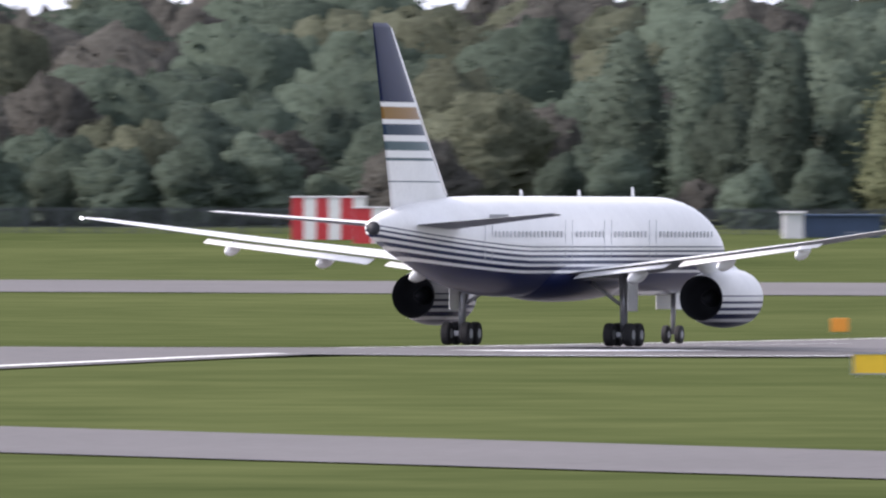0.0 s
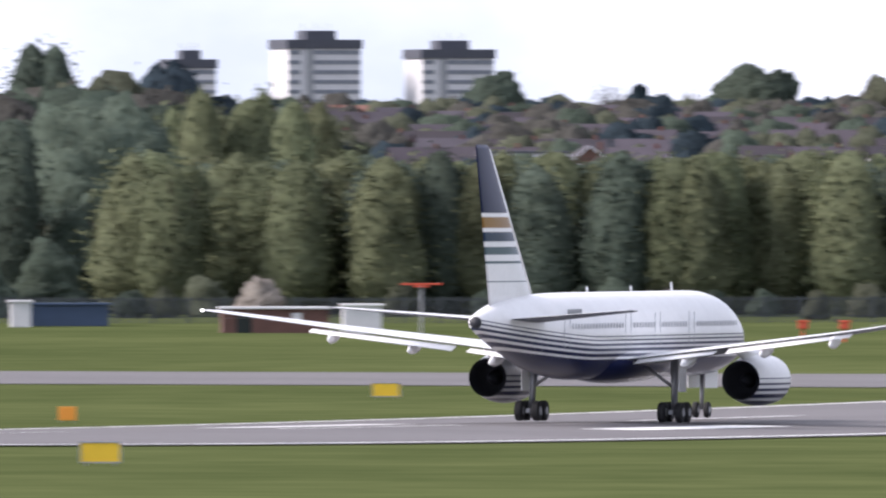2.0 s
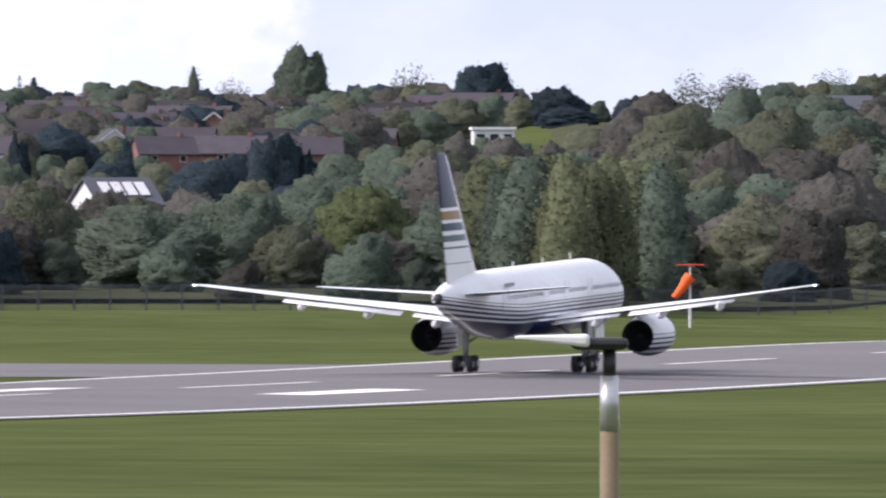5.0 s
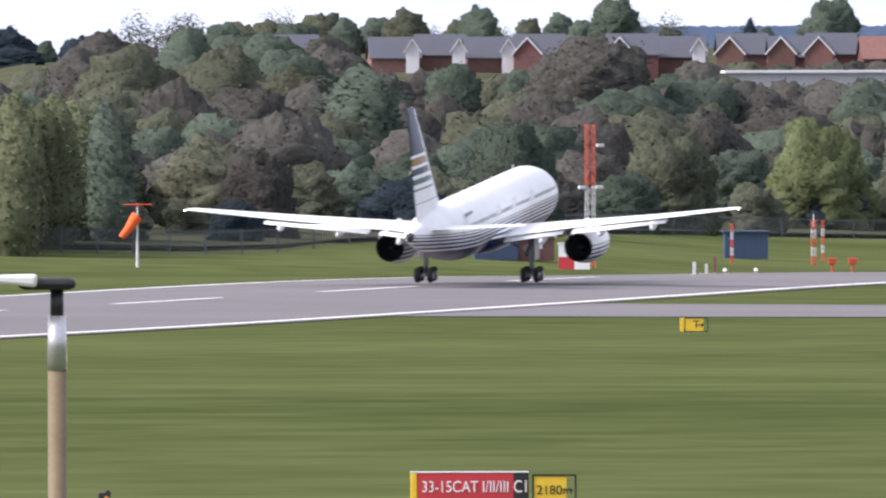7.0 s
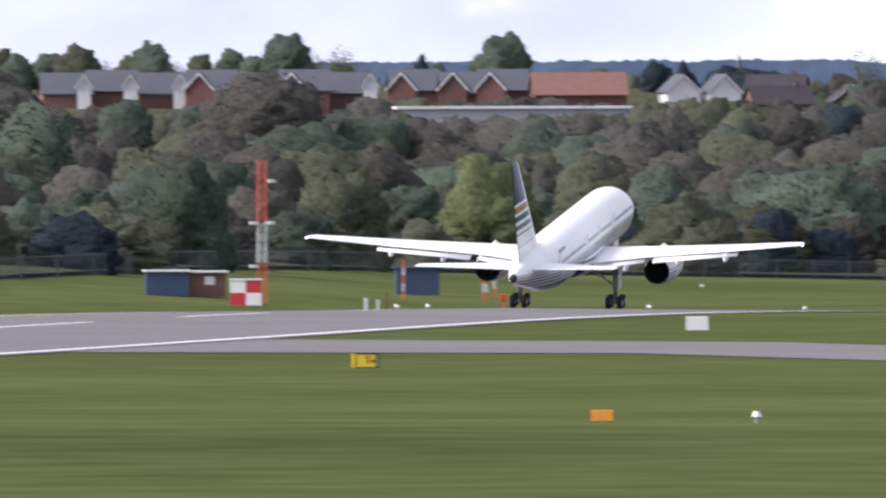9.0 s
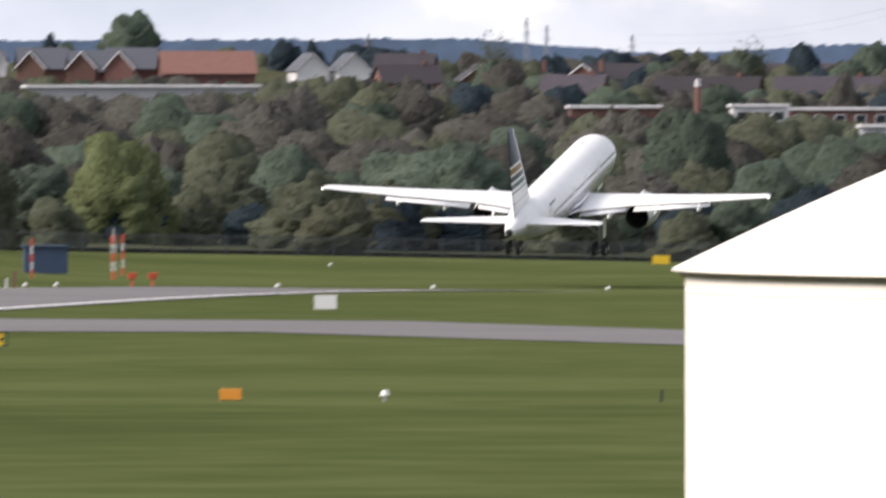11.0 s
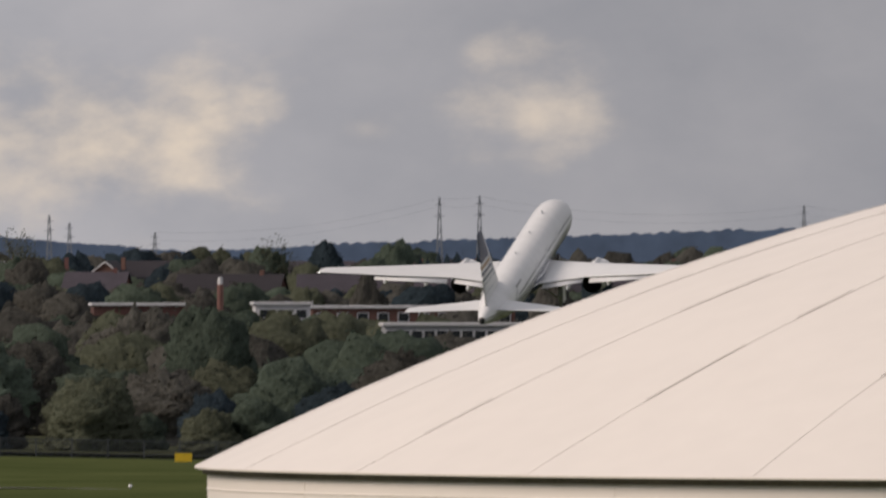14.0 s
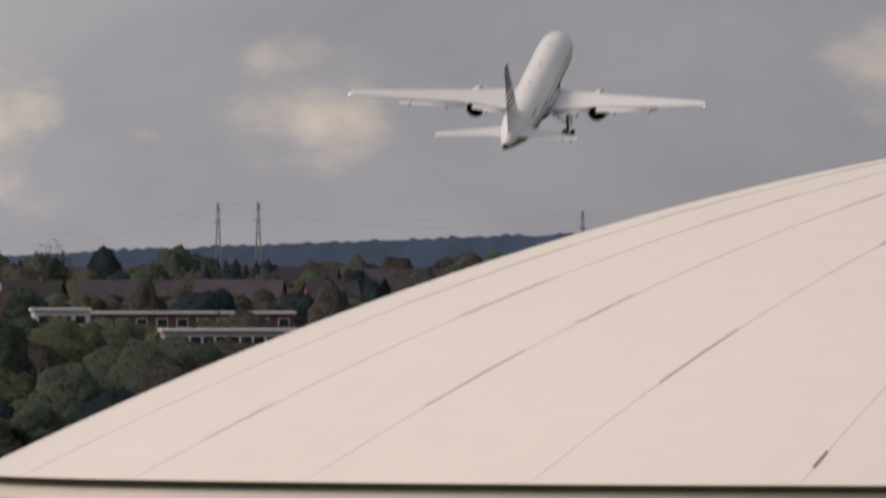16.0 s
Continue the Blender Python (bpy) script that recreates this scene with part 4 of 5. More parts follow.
belt(-13.1, -12.85, 2850, -0.06, -0.035, MIX, 0.06, 45, far=True)
belt(-12.4, -10.82, 3500, 0.115, 0.165, [("round", "green"), ("round", "olive"), ("bare", "olive"), ("round", "green")], 0.075, 17, 1.1, far=True)
belt(-13.5, -12.35, 3500, 0.04, 0.095, MIX, 0.1, 40, 1.2, far=True)
belt(-10.85, -9.6, 3600, 0.06, 0.1, [("round", "green"), ("round", "olive"), ("round", "dark")], 0.09, 41, 1.1, far=True)
belt(-17.0, -13.2, 4700, 0.06, 0.12, [("round", "green"), ("round", "dark"), ("bare", "brown"), ("round", "brown")], 0.13, 18, 1.1, far=True)
belt(-17.1, -14.5, 2600, -0.1, -0.05, TOWN, 0.09, 30, far=True)
belt(-9.9, -6.3, 3600, 0.015, 0.06, [("round", "green"), ("round", "brown"), ("round", "dark")], 0.09, 19, 1.1, far=True)
belt(-9.7, -6.3, 3000, -0.06, -0.015, TOWN, 0.07, 24, 1.1, far=True)
belt(-9.2, -8.3, 2440, -0.12, -0.1, BROWN + MIX, 0.08, 46, 1.1, far=True)
belt(-9.6, -7.0, 3120, -0.055, -0.02, TOWN, 0.08, 47, 1.1, far=True)
belt(-8.15, -7.93, 3300, 0.045, 0.065, [("conifer", "dark")], 0.028, 26, 0.9, far=True)
# trees that stand out: bearing, distance, elevation of the top, crown's breadth in degrees
for b, d, e, kind, look_of, wide in (
        (-15.27, 4650, 0.207, "round", "green", 0.25), (-14.9, 4650, 0.177, "round", "olive", 0.14), (-14.6, 4650, 0.165, "bare", "olive", 0.14), (-16.05, 4600, 0.185, "round", "green", 0.2),
        (-15.7, 4650, 0.16, "bare", "brown", 0.13), (-15.62, 4640, 0.15, "round", "dark", 0.08), (-15.47, 4650, 0.143, "bare", "olive", 0.13), (-14.95, 4660, 0.16, "round", "brown", 0.12),
        (-13.53, 4300, 0.232, "round", "green", 0.16), (-13.23, 4300, 0.195, "bare", "olive", 0.17), (-13.03, 4250, 0.18, "round", "dark", 0.15), (-12.95, 4260, 0.18, "conifer", "dark", 0.1),
        (-14.32, 4660, 0.135, "conifer", "dark", 0.06), (-13.85, 4660, 0.17, "conifer", "green", 0.07), (-13.75, 4650, 0.15, "bare", "brown", 0.12), (-12.79, 3450, 0.115, "round", "dark", 0.16), (-12.58, 3300, 0.085, "round", "dark", 0.11),
        (-12.76, 3300, 0.05, "round", "dark", 0.17), (-13.63, 2450, -0.024, "round", "dark", 0.17), (-13.53, 2450, -0.06, "round", "dark", 0.09), (-14.36, 2700, -0.02, "round", "dark", 0.08), (-14.05, 2800, -0.03, "conifer", "dark", 0.1),
        (-13.37, 1720, -0.172, "round", "yellow", 0.36), (-13.98, 1700, -0.235, "round", "green", 0.4), (-14.32, 1730, -0.156, "round", "olive", 0.26), (-13.07, 1710, -0.22, "round", "green", 0.34), (-13.3, 1690, -0.31, "bush", "brown", 0.26), (-14.4, 1690, -0.25, "round", "brown", 0.26),
        (-14.12, 1760, -0.19, "round", "brown", 0.22), (-13.7, 1750, -0.2, "round", "green", 0.3), (-13.55, 1700, -0.29, "bush", "olive", 0.2), (-12.2, 1720, -0.2, "round", "olive", 0.34), (-12.05, 1690, -0.24, "round", "brown", 0.22),
        (-11.75, 2050, -0.0, "poplar", "green", 0.24), (-11.72, 2060, -0.02, "round", "green", 0.22), (-11.08, 2560, 0.095, "round", "brown", 0.38), (-11.95, 2300, -0.005, "round", "olive", 0.32), (-11.55, 1730, -0.3, "round", "olive", 0.32), (-10.85, 1800, -0.19, "round", "olive", 0.26), (-10.42, 2150, -0.16, "round", "yellow", 0.32),
        (-11.3, 1800, -0.17, "round", "green", 0.26), (-9.85, 2100, -0.27, "round", "olive", 0.3), (-9.1, 2140, -0.3, "round", "olive", 0.26), (-8.75, 2130, -0.33, "bush", "dark", 0.2), (-9.62, 2100, -0.3, "round", "olive", 0.28), (-9.45, 2130, -0.38, "bush", "dark", 0.22),
        (-10.39, 3450, 0.195, "round", "green", 0.17), (-11.42, 3480, 0.17, "conifer", "green", 0.09), (-11.0, 3480, 0.19, "round", "green", 0.15), (-12.27, 3480, 0.17, "bare", "brown", 0.13), (-12.0, 3480, 0.175, "bare", "olive", 0.16), (-10.62, 3460, 0.13, "conifer", "dark", 0.07),
        (-9.93, 3500, 0.108, "round", "dark", 0.1), (-9.85, 3500, 0.11, "conifer", "dark", 0.07), (-9.31, 3400, 0.15, "bare", "olive", 0.15), (-9.34, 3300, 0.05, "round", "green", 0.11), (-8.83, 3300, 0.067, "round", "dark", 0.15), (-8.76, 2250, -0.09, "round", "green", 0.27), (-8.95, 2400, -0.08, "round", "brown", 0.3),
        (-8.57, 3300, 0.124, "bare", "olive", 0.17), (-8.6, 3300, 0.08, "round", "green", 0.14), (-8.42, 3300, 0.1, "round", "dark", 0.12), (-8.23, 3300, 0.102, "round", "green", 0.16), (-8.66, 3300, 0.06, "conifer", "dark", 0.07), (-8.3, 2700, 0.02, "round", "brown", 0.13), (-7.755, 2500, 0.0, "round", "brown", 0.2), (-7.615, 2600, 0.017, "round", "dark", 0.1), (-7.5, 2600, 0.03, "bare", "brown", 0.1)):
    d = max(d, 1668 + edge_of_wood(b))
    tall = to_top(e, d, b)
    across = {"round": 0.95, "bush": 1.05, "poplar": 0.27, "conifer": 0.42, "bare": 0.85}[kind] * tall
    plant(kind, look_of, b, d, tall, d * radians(wide) / across)


# ---- town ----
def house_shape(w, d, h, r, wall, roof_mat, name, label, m, windows=2, gable_front=False, group="houses on the hill", chimney=True):
    """A pitched-roof house: w along its front, d deep, h to the eaves, r from eaves to ridge."""
    t = thing(name, label, "house", m, group)
    bm = bmesh.new()
    if gable_front:
        pts = [(-w / 2, 0), (w / 2, 0), (w / 2, h), (0, h + r), (-w / 2, h)]
        f = [bm.verts.new((x, -d / 2, z)) for x, z in pts]
        b = [bm.verts.new((x, d / 2, z)) for x, z in pts]
    else:
        pts = [(-d / 2, 0), (d / 2, 0), (d / 2, h), (0, h + r), (-d / 2, h)]
        f = [bm.verts.new((-w / 2, y, z)) for y, z in pts]
        b = [bm.verts.new((w / 2, y, z)) for y, z in pts]
    bm.faces.new(f)
    bm.faces.new(b[::-1])
    for k in range(5):
        bm.faces.new((f[k], f[(k + 1) % 5], b[(k + 1) % 5], b[k]))
    bmesh.ops.recalc_face_normals(bm, faces=bm.faces[:])
    part("wall", bm, wall, t)
    bm = bmesh.new()
    o = 0.35
    half, length = (w / 2, d / 2) if gable_front else (d / 2, w / 2)
    sl = r / half
    for sgn in (-1, 1):
        a = [(sgn * (half + o), h - o * sl + 0.04), (0, h + r + 0.04), (0, h + r + 0.2), (sgn * (half + o), h - o * sl + 0.2)]
        vs = [[bm.verts.new((x, e * (length + o), z) if gable_front else (e * (length + o), x, z)) for x, z in a] for e in (-1, 1)]
        bm.faces.new(vs[0])
        bm.faces.new(vs[1][::-1])
        for k in range(4):
            bm.faces.new((vs[0][k], vs[0][(k + 1) % 4], vs[1][(k + 1) % 4], vs[1][k]))
    bmesh.ops.recalc_face_normals(bm, faces=bm.faces[:])
    rf = part("roof", bm, roof_mat, t)
    if chimney:
        part("chimney", boxed(w * 0.3 - 0.35, -0.3, h + r * 0.5, w * 0.3 + 0.35, 0.3, h + r + 0.8), M_BRICK, rf)
    for fl in range(2):
        for k in range(windows):
            x = -w / 2 + w * (k + 0.5) / windows
            z = 0.9 + fl * 2.6
            if z + 1.2 > h + 0.2:
                continue
            win = part("window", boxed(x - 0.6, -d / 2 - 0.05, z, x + 0.6, -d / 2 + 0.05, z + 1.2), M_CONC, t)
            part("pane", boxed(x - 0.5, -d / 2 - 0.07, z + 0.1, x + 0.5, -d / 2 - 0.04, z + 1.1), M_GLASS, win)
    if gable_front:
        for sgn in (-1, 1):
            bm = bmesh.new()
            e = -d / 2 - o - 0.03
            q = [(sgn * (half + o), h - o * sl - 0.15), (0, h + r - 0.15), (0, h + r + 0.16), (sgn * (half + o), h - o * sl + 0.16)]
            bm.faces.new([bm.verts.new((x, e, z)) for x, z in q])
            part("bargeboard", bm, M_CONC, rf, "white bargeboard")
    return t


def site(bearing, distance, turn=0.0, lift=0.0):
    c = spot(bearing, distance)
    return Matrix.Translation((c.x, c.y, land(c.x, c.y) + lift - 0.2)) @ Matrix.Rotation(radians(-bearing + turn), 4, "Z")


def town():
    rng = random.Random(11)
    # streets of terraced roofs up the hillside
    for row, (d, b0, b1) in enumerate(((3350, -17.1, -13.4), (3500, -17.1, -13.3), (3660, -17.1, -13.2), (3830, -17.1, -13.1), (4000, -17.1, -13.0), (4180, -17.1, -13.0), (4370, -17.1, -12.95), (4560, -17.1, -12.9), (3200, -9.6, -7.3), (3400, -9.6, -7.2))):
        b = b0 + rng.uniform(0, 0.05)
        while b < b1:
            w = rng.choice((8.0, 10.0, 14.0, 17.0))
            if rng.random() < 0.82:
                gf = w < 10 and rng.random() < 0.4
                wall, roof_mat = (M_CONC if rng.random() < 0.12 else M_BRICK), (M_TERRA if rng.random() < 0.02 and d > 3450 else M_ROOF)
                house_shape(w if not gf else 7.5, 8.0, 4.9, 2.8, wall, roof_mat, "house", "brick house with a dark tiled pitched roof", site(b, d + rng.uniform(-25, 25), rng.uniform(-14, 14)), 3 if w > 10 else 2, gf)
            b += math.degrees(w / d) + rng.uniform(0.0, 0.05)
        belt(b0, b1, d + 70, to_elev(d, 6.5, b0), to_elev(d, 11.0, b0), TOWN, 0.055, 40 + row, far=True)
        belt(b0, b1, d - 50, to_elev(d, 2.5, b0), to_elev(d, 5.5, b0), TOWN, 0.1, 60 + row, far=True)


def to_elev(d, hgt, b=-14):
    c = spot(b + 1, d)
    return math.degrees(math.atan2(land(c.x, c.y) + hgt - EYE[2], d))


town()


def ridge(bearing, distance, elevation, below, turn=0.0):
    """A site from which a house of that height reaches an elevation, dug in or raised on its slope."""
    c = spot(bearing, distance)
    return site(bearing, distance, turn, EYE[2] + distance * math.tan(radians(elevation)) - below - land(c.x, c.y) + 0.2)


def estate():
    # grey-roofed brick houses, some with white-fronted gables
    for k, b in enumerate((-11.95, -11.655, -11.52, -11.375, -11.23, -11.09, -10.96, -10.82, -10.64, -10.49, -10.38)):
        house_shape(7.4, 8.5, 8.2, 3.0, M_BRICK, M_SLATE, "house", "red brick house with a grey slate roof", ridge(b, 3000 + k % 3 * 8, 0.078 - 0.008 * (k % 2), 11.2, 4), 2, False, chimney=False)
        if k in (4, 6, 8, 9, 10):
            house_shape(4.2, 5.0, 8.3, 2.3, M_BRICK, M_SLATE, "house", "narrow brick gable house with slate roof", ridge(b - 0.03, 2990, 0.07, 10.6, -6), 1, True, chimney=False)
        if k in (1, 2, 3, 5, 7):
            house_shape(2.0, 5.0, 8.8, 1.5, M_CONC, M_SLATE, "house", "narrow white-fronted gable house with slate roof", ridge(b + 0.055, 2992, 0.066, 10.3), 1, True, chimney=False)
    house_shape(14.0, 9.0, 7.6, 3.2, M_BRICK, M_TERRA, "house", "long house with a bright terracotta roof", ridge(-10.16, 3000, 0.068, 10.8, 6), 4, False, chimney=False)
    for b in (-9.865, -9.745):
        house_shape(5.0, 8.0, 7.8, 2.4, M_CONC, M_SLATE, "house", "white rendered house with a slate gable roof", ridge(b, 3000, 0.062, 10.2, 10), 1, True, chimney=False)


estate()


def tower(bearing, distance, w, floors, label, lift=0.0):
    c = spot(bearing, distance)
    z0 = land(c.x, c.y)
    t = thing("tower_block", label, "tower block", site(bearing, distance, 14))
    h = floors * 2.4
    part("wall", boxed(-w / 2, -w / 2, -2, w / 2, w / 2, h), M_CONC, t)
    part("parapet", boxed(-w / 2 - 0.4, -w / 2 - 0.4, h, w / 2 + 0.4, w / 2 + 0.4, h + 2.2), M_SLATE, t, "dark slate parapet")
    part("plant_room", boxed(-w * 0.2, -w * 0.25, h + 2.2, w * 0.22, w * 0.25, h + 4.4), M_SLATE, t)
    part("stair_core", boxed(-w * 0.25, -w / 2 - 0.35, -2, -w * 0.15, -w / 2 + 0.1, h), M_GREY, t)
    for fl in range(floors):
        for k in range(6):
            x = -w / 2 + w * (k + 0.5) / 6
            if -w * 0.28 < x < -w * 0.12:
                continue
            win = part("window", boxed(x - w * 0.083, -w / 2 - 0.06, fl * 2.4 + 0.9, x + w * 0.083, -w / 2 + 0.05, fl * 2.4 + 2.0), M_GREY, t)
            part("pane", boxed(x - w * 0.075, -w / 2 - 0.1, fl * 2.4 + 1.1, x + w * 0.075, -w / 2 - 0.05, fl * 2.4 + 1.9), M_PALE_PANE, win)
    for k in range(5):
        part("mast", tubed((-w * 0.18 + k * w * 0.09, 0, h + 4.4), (-w * 0.18 + k * w * 0.09, 0, h + 6.2 - (k % 2)), 0.08), M_GREY, t)
    return t


tower(-16.56, 4800, 18.2, 9, "pale high-rise tower block with a dark parapet")
tower(-16.17, 4800, 18.0, 8, "pale high-rise tower block with a dark parapet")
tower(-16.93, 4800, 11.0, 7, "low dark-roofed tower block above the trees")
finish_far()


# ---- far hills ----
def far_hills():
    rng = np.random.default_rng(3)
    verts, faces = [], []
    n = 1200
    for k in range(n):
        b = -11.2 + 6.8 * k / (n - 1)
        d = 4900
        e = float(np.interp(b, (-10.4, -9.4, -8.8, -8.4, -8.2, -7.6, -7.2, -6.0), (0.1, 0.104, 0.058, 0.08, 0.088, 0.108, 0.124, 0.14)))
        e += 0.006 * noise.noise((b * 9, 0, 0)) + 0.012 * abs(noise.noise((b * 26, 3, 0))) + 0.006 * abs(noise.noise((b * 60, 3, 0)))
        p = spot(b, d)
        verts.append((p.x, p.y, 0))
        verts.append((p.x, p.y, EYE[2] + d * math.tan(radians(e))))
        q = spot(b, d + 150)
        verts.append((q.x, q.y, 0))
    for k in range(n - 1):
        a = 3 * k
        faces.append((a, a + 3, a + 4, a + 1))
        faces.append((a + 1, a + 4, a + 5, a + 2))
    tagged(raw("backdrop", verts, faces, M_HILL), "distant wooded ridge painted blue with haze", "hills", kind="structure")


far_hills()


# ---- airfield furniture ----
def letters(text, size, material, parent, m, name="lettering"):
    """Raised lettering in the built-in font."""
    cu = bpy.data.curves.new(name, "FONT")
    cu.body, cu.size, cu.extrude, cu.align_x, cu.align_y = text, size, 0.008, "CENTER", "CENTER"
    tmp = bpy.data.objects.new(name, cu)
    me = bpy.data.meshes.new_from_object(tmp)
    bpy.data.objects.remove(tmp)
    me.materials.clear()
    me.materials.append(material)
    ob = new(name, me)
    ob.parent = parent
    ob.matrix_basis = m
    return ob


UPRIGHT = Matrix.Rotation(radians(90), 4, "X")


def panel_sign(bearing, distance, w, h, material, label, text="", ink=None, lift=0.12, size=None, frame_mat=None, turn=0.0):
    t = thing("sign", label, "airfield sign", site(bearing, distance, turn, 0.2))
    part("panel", boxed(-w / 2, -0.1, lift, w / 2, 0.1, lift + h, bevel=0.015), material, t)
    for x in (-w * 0.35, w * 0.35):
        part("leg", boxed(x - 0.03, -0.03, 0, x + 0.03, 0.03, lift), M_GREY, t)
    if frame_mat:
        for a in ((-w / 2 - 0.02, lift - 0.02, w / 2 + 0.02, lift + 0.03), (-w / 2 - 0.02, lift + h - 0.03, w / 2 + 0.02, lift + h + 0.02), (-w / 2 - 0.02, lift, -w / 2 + 0.03, lift + h), (w / 2 - 0.03, lift, w / 2 + 0.02, lift + h)):
            part("frame", boxed(a[0], -0.12, a[1], a[2], -0.08, a[3]), frame_mat, t)
    if text:
        letters(text, size or h * 0.75, ink or M_BLACK, t, Matrix.Translation((0, -0.105, lift + h * 0.5)) @ UPRIGHT)
    return t


def arrow(parent, x, z, l, material, y=-0.11):
    bm = boxed(x - l / 2, y - 0.005, z - l * 0.05, x + l * 0.3, y + 0.005, z + l * 0.05)
    v = [bm.verts.new((x + l * 0.12, y, z + l * 0.28)), bm.verts.new((x + l * 0.12, y, z - l * 0.28)), bm.verts.new((x + l * 0.52, y, z))]
    bm.faces.new(v)
    part("arrow", bm, material, parent)


panel_sign(-17.188, 692, 1.42, 0.72, M_YELLOW, "blank yellow airfield sign panel in the grass", frame_mat=M_GREY)
panel_sign(-17.284, 1000, 0.9, 0.7, M_ORANGE, "small orange marker board beside the runway")
panel_sign(-16.355, 1128, 1.6, 0.78, M_YELLOW, "yellow airfield sign beyond the runway", frame_mat=M_GREY)
sg = panel_sign(-10.775, 1098, 1.3, 0.76, M_YELLOW, "yellow direction sign with a black arrow", "T", lift=0.1, size=0.6, frame_mat=M_BLACK)
sg.children[-1].location.x = -0.25
arrow(sg, 0.22, 0.47, 0.45, M_BLACK, -0.125)
panel_sign(-9.814, 1283, 1.45, 0.9, M_WHITE, "white blank board on the grass", lift=0.05)
panel_sign(-10.091, 706, 0.78, 0.4, M_ORANGE, "orange marker box lying in the grass", lift=0.04)
panel_sign(-8.835, reach(-8.835, -0.555), 1.8, 0.9, M_YELLOW, "small yellow sign at the field's far edge")
panel_sign(-14.82, 1460, 1.0, 0.6, M_YELLOW, "small yellow board at the field's far edge")

# mandatory sign at the holding point, with the distance sign beside it
red = thing("holding_sign", "red holding point sign with white lettering", "airfield sign", site(-11.417, 512, 0, 0.2))
part("panel", boxed(-1.55, -0.12, 0.15, 0.97, 0.12, 1.0, bevel=0.02), M_RED, red)
part("end_cap", boxed(-1.72, -0.13, 0.15, -1.55, 0.13, 1.0, bevel=0.02), M_YELLOW, red, "yellow end cap")
part("black_panel", boxed(0.97, -0.125, 0.15, 1.36, 0.125, 1.0, bevel=0.02), M_BLACK, red, "black location panel")
part("top_trim", boxed(-1.72, -0.135, 1.0, 1.36, 0.135, 1.03), M_WHITE, red)
letters("33-15CAT I/II/III", 0.42, M_WHITE, red, Matrix.Translation((-0.29, -0.13, 0.62)) @ UPRIGHT).scale.x = 0.82
letters("C1", 0.46, M_CREAM, red, Matrix.Translation((1.165, -0.135, 0.62)) @ UPRIGHT).scale.x = 0.75
for x in (-1.2, 0.8):
    part("leg", boxed(x - 0.04, -0.04, 0, x + 0.04, 0.04, 0.15), M_GREY, red)
dist = panel_sign(-11.19, 512, 1.12, 0.8, M_YELLOW, "yellow runway distance sign with black figures", "2180m", size=0.34, frame_mat=M_BLACK, lift=0.13)
dist.children[-1].location.x = -0.13
dist.children[-1].scale.x = 0.8
arrow(dist, 0.38, 0.54, 0.22, M_BLACK, -0.125)
g = thing("guard_light", "black guard light with a small amber lamp", "guard light", site(-12.503, 507, 0, 0.2))
part("housing", boxed(-0.16, -0.1, 0.3, 0.16, 0.1, 0.62, bevel=0.03), M_BLACK, g)
part("lens", tubed((0.06, -0.12, 0.46), (0.06, -0.1, 0.46), 0.07), M_ORANGE, g, "amber lens")
part("hood", tubed((0.1, -0.16, 0.6), (0.1, 0.0, 0.6), 0.08), M_BLACK, g)
part("stem", tubed((0, 0, 0), (0, 0, 0.3), 0.04), M_GREY, g)


def edge_light(bearing, distance, material=None):
    t = thing("edge_light", "small white runway light on a stub", "runway light", site(bearing, distance, 0, 0.2), "runway lights")
    part("stem", tubed((0, 0, 0), (0, 0, 0.22), 0.06), M_GREY, t)
    part("lamp_head", tubed((0, 0, 0.22), (0, 0, 0.42), 0.17, 0.1, seg=14), material or M_WHITE, t)


for b, d in ((-9.641, 704), (-9.954, 1460), (-9.8, reach(-9.8, -0.56)), (-8.99, 1500), (-10.69, 1440), (-10.6, 1445), (-9.5, 1500), (-18.0, 1350)):
    edge_light(b, d)
st = thing("marker_post", "short dark marker post in the grass", "post", site(-8.835, 702, 0, 0.2))
part("post", tubed((0, 0, 0), (0.02, 0, 0.46), 0.05, 0.045), M_BLACK, st)


def red_lamp(bearing, distance, h=1.5):
    t = thing("approach_lamp", "orange-red lamp housing on a post", "lamp", site(bearing, distance, 0, 0.2), "red lamps beyond the runway")
    part("post", tubed((0, 0, 0), (0, 0, h * 0.65), 0.1), M_REDPOST, t)
    part("housing", boxed(-0.36, -0.25, h * 0.62, 0.36, 0.25, h, bevel=0.08), M_REDPOST, t)
    part("cap", boxed(-0.42, -0.3, h * 0.95, 0.42, 0.3, h + 0.07, bevel=0.03), M_REDPOST, t)


M_REDPOST = mat("orange_red_paint", (0.58, 0.085, 0.04), 0.6, 0, 0.1, 2)
for b, d in ((-15.138, 1462), (-15.017, 1462), (-10.378, reach(-10.378, -0.618)), (-10.318, reach(-10.318, -0.618))):
    red_lamp(b, d, 1.55 if b < -12 else 1.15)


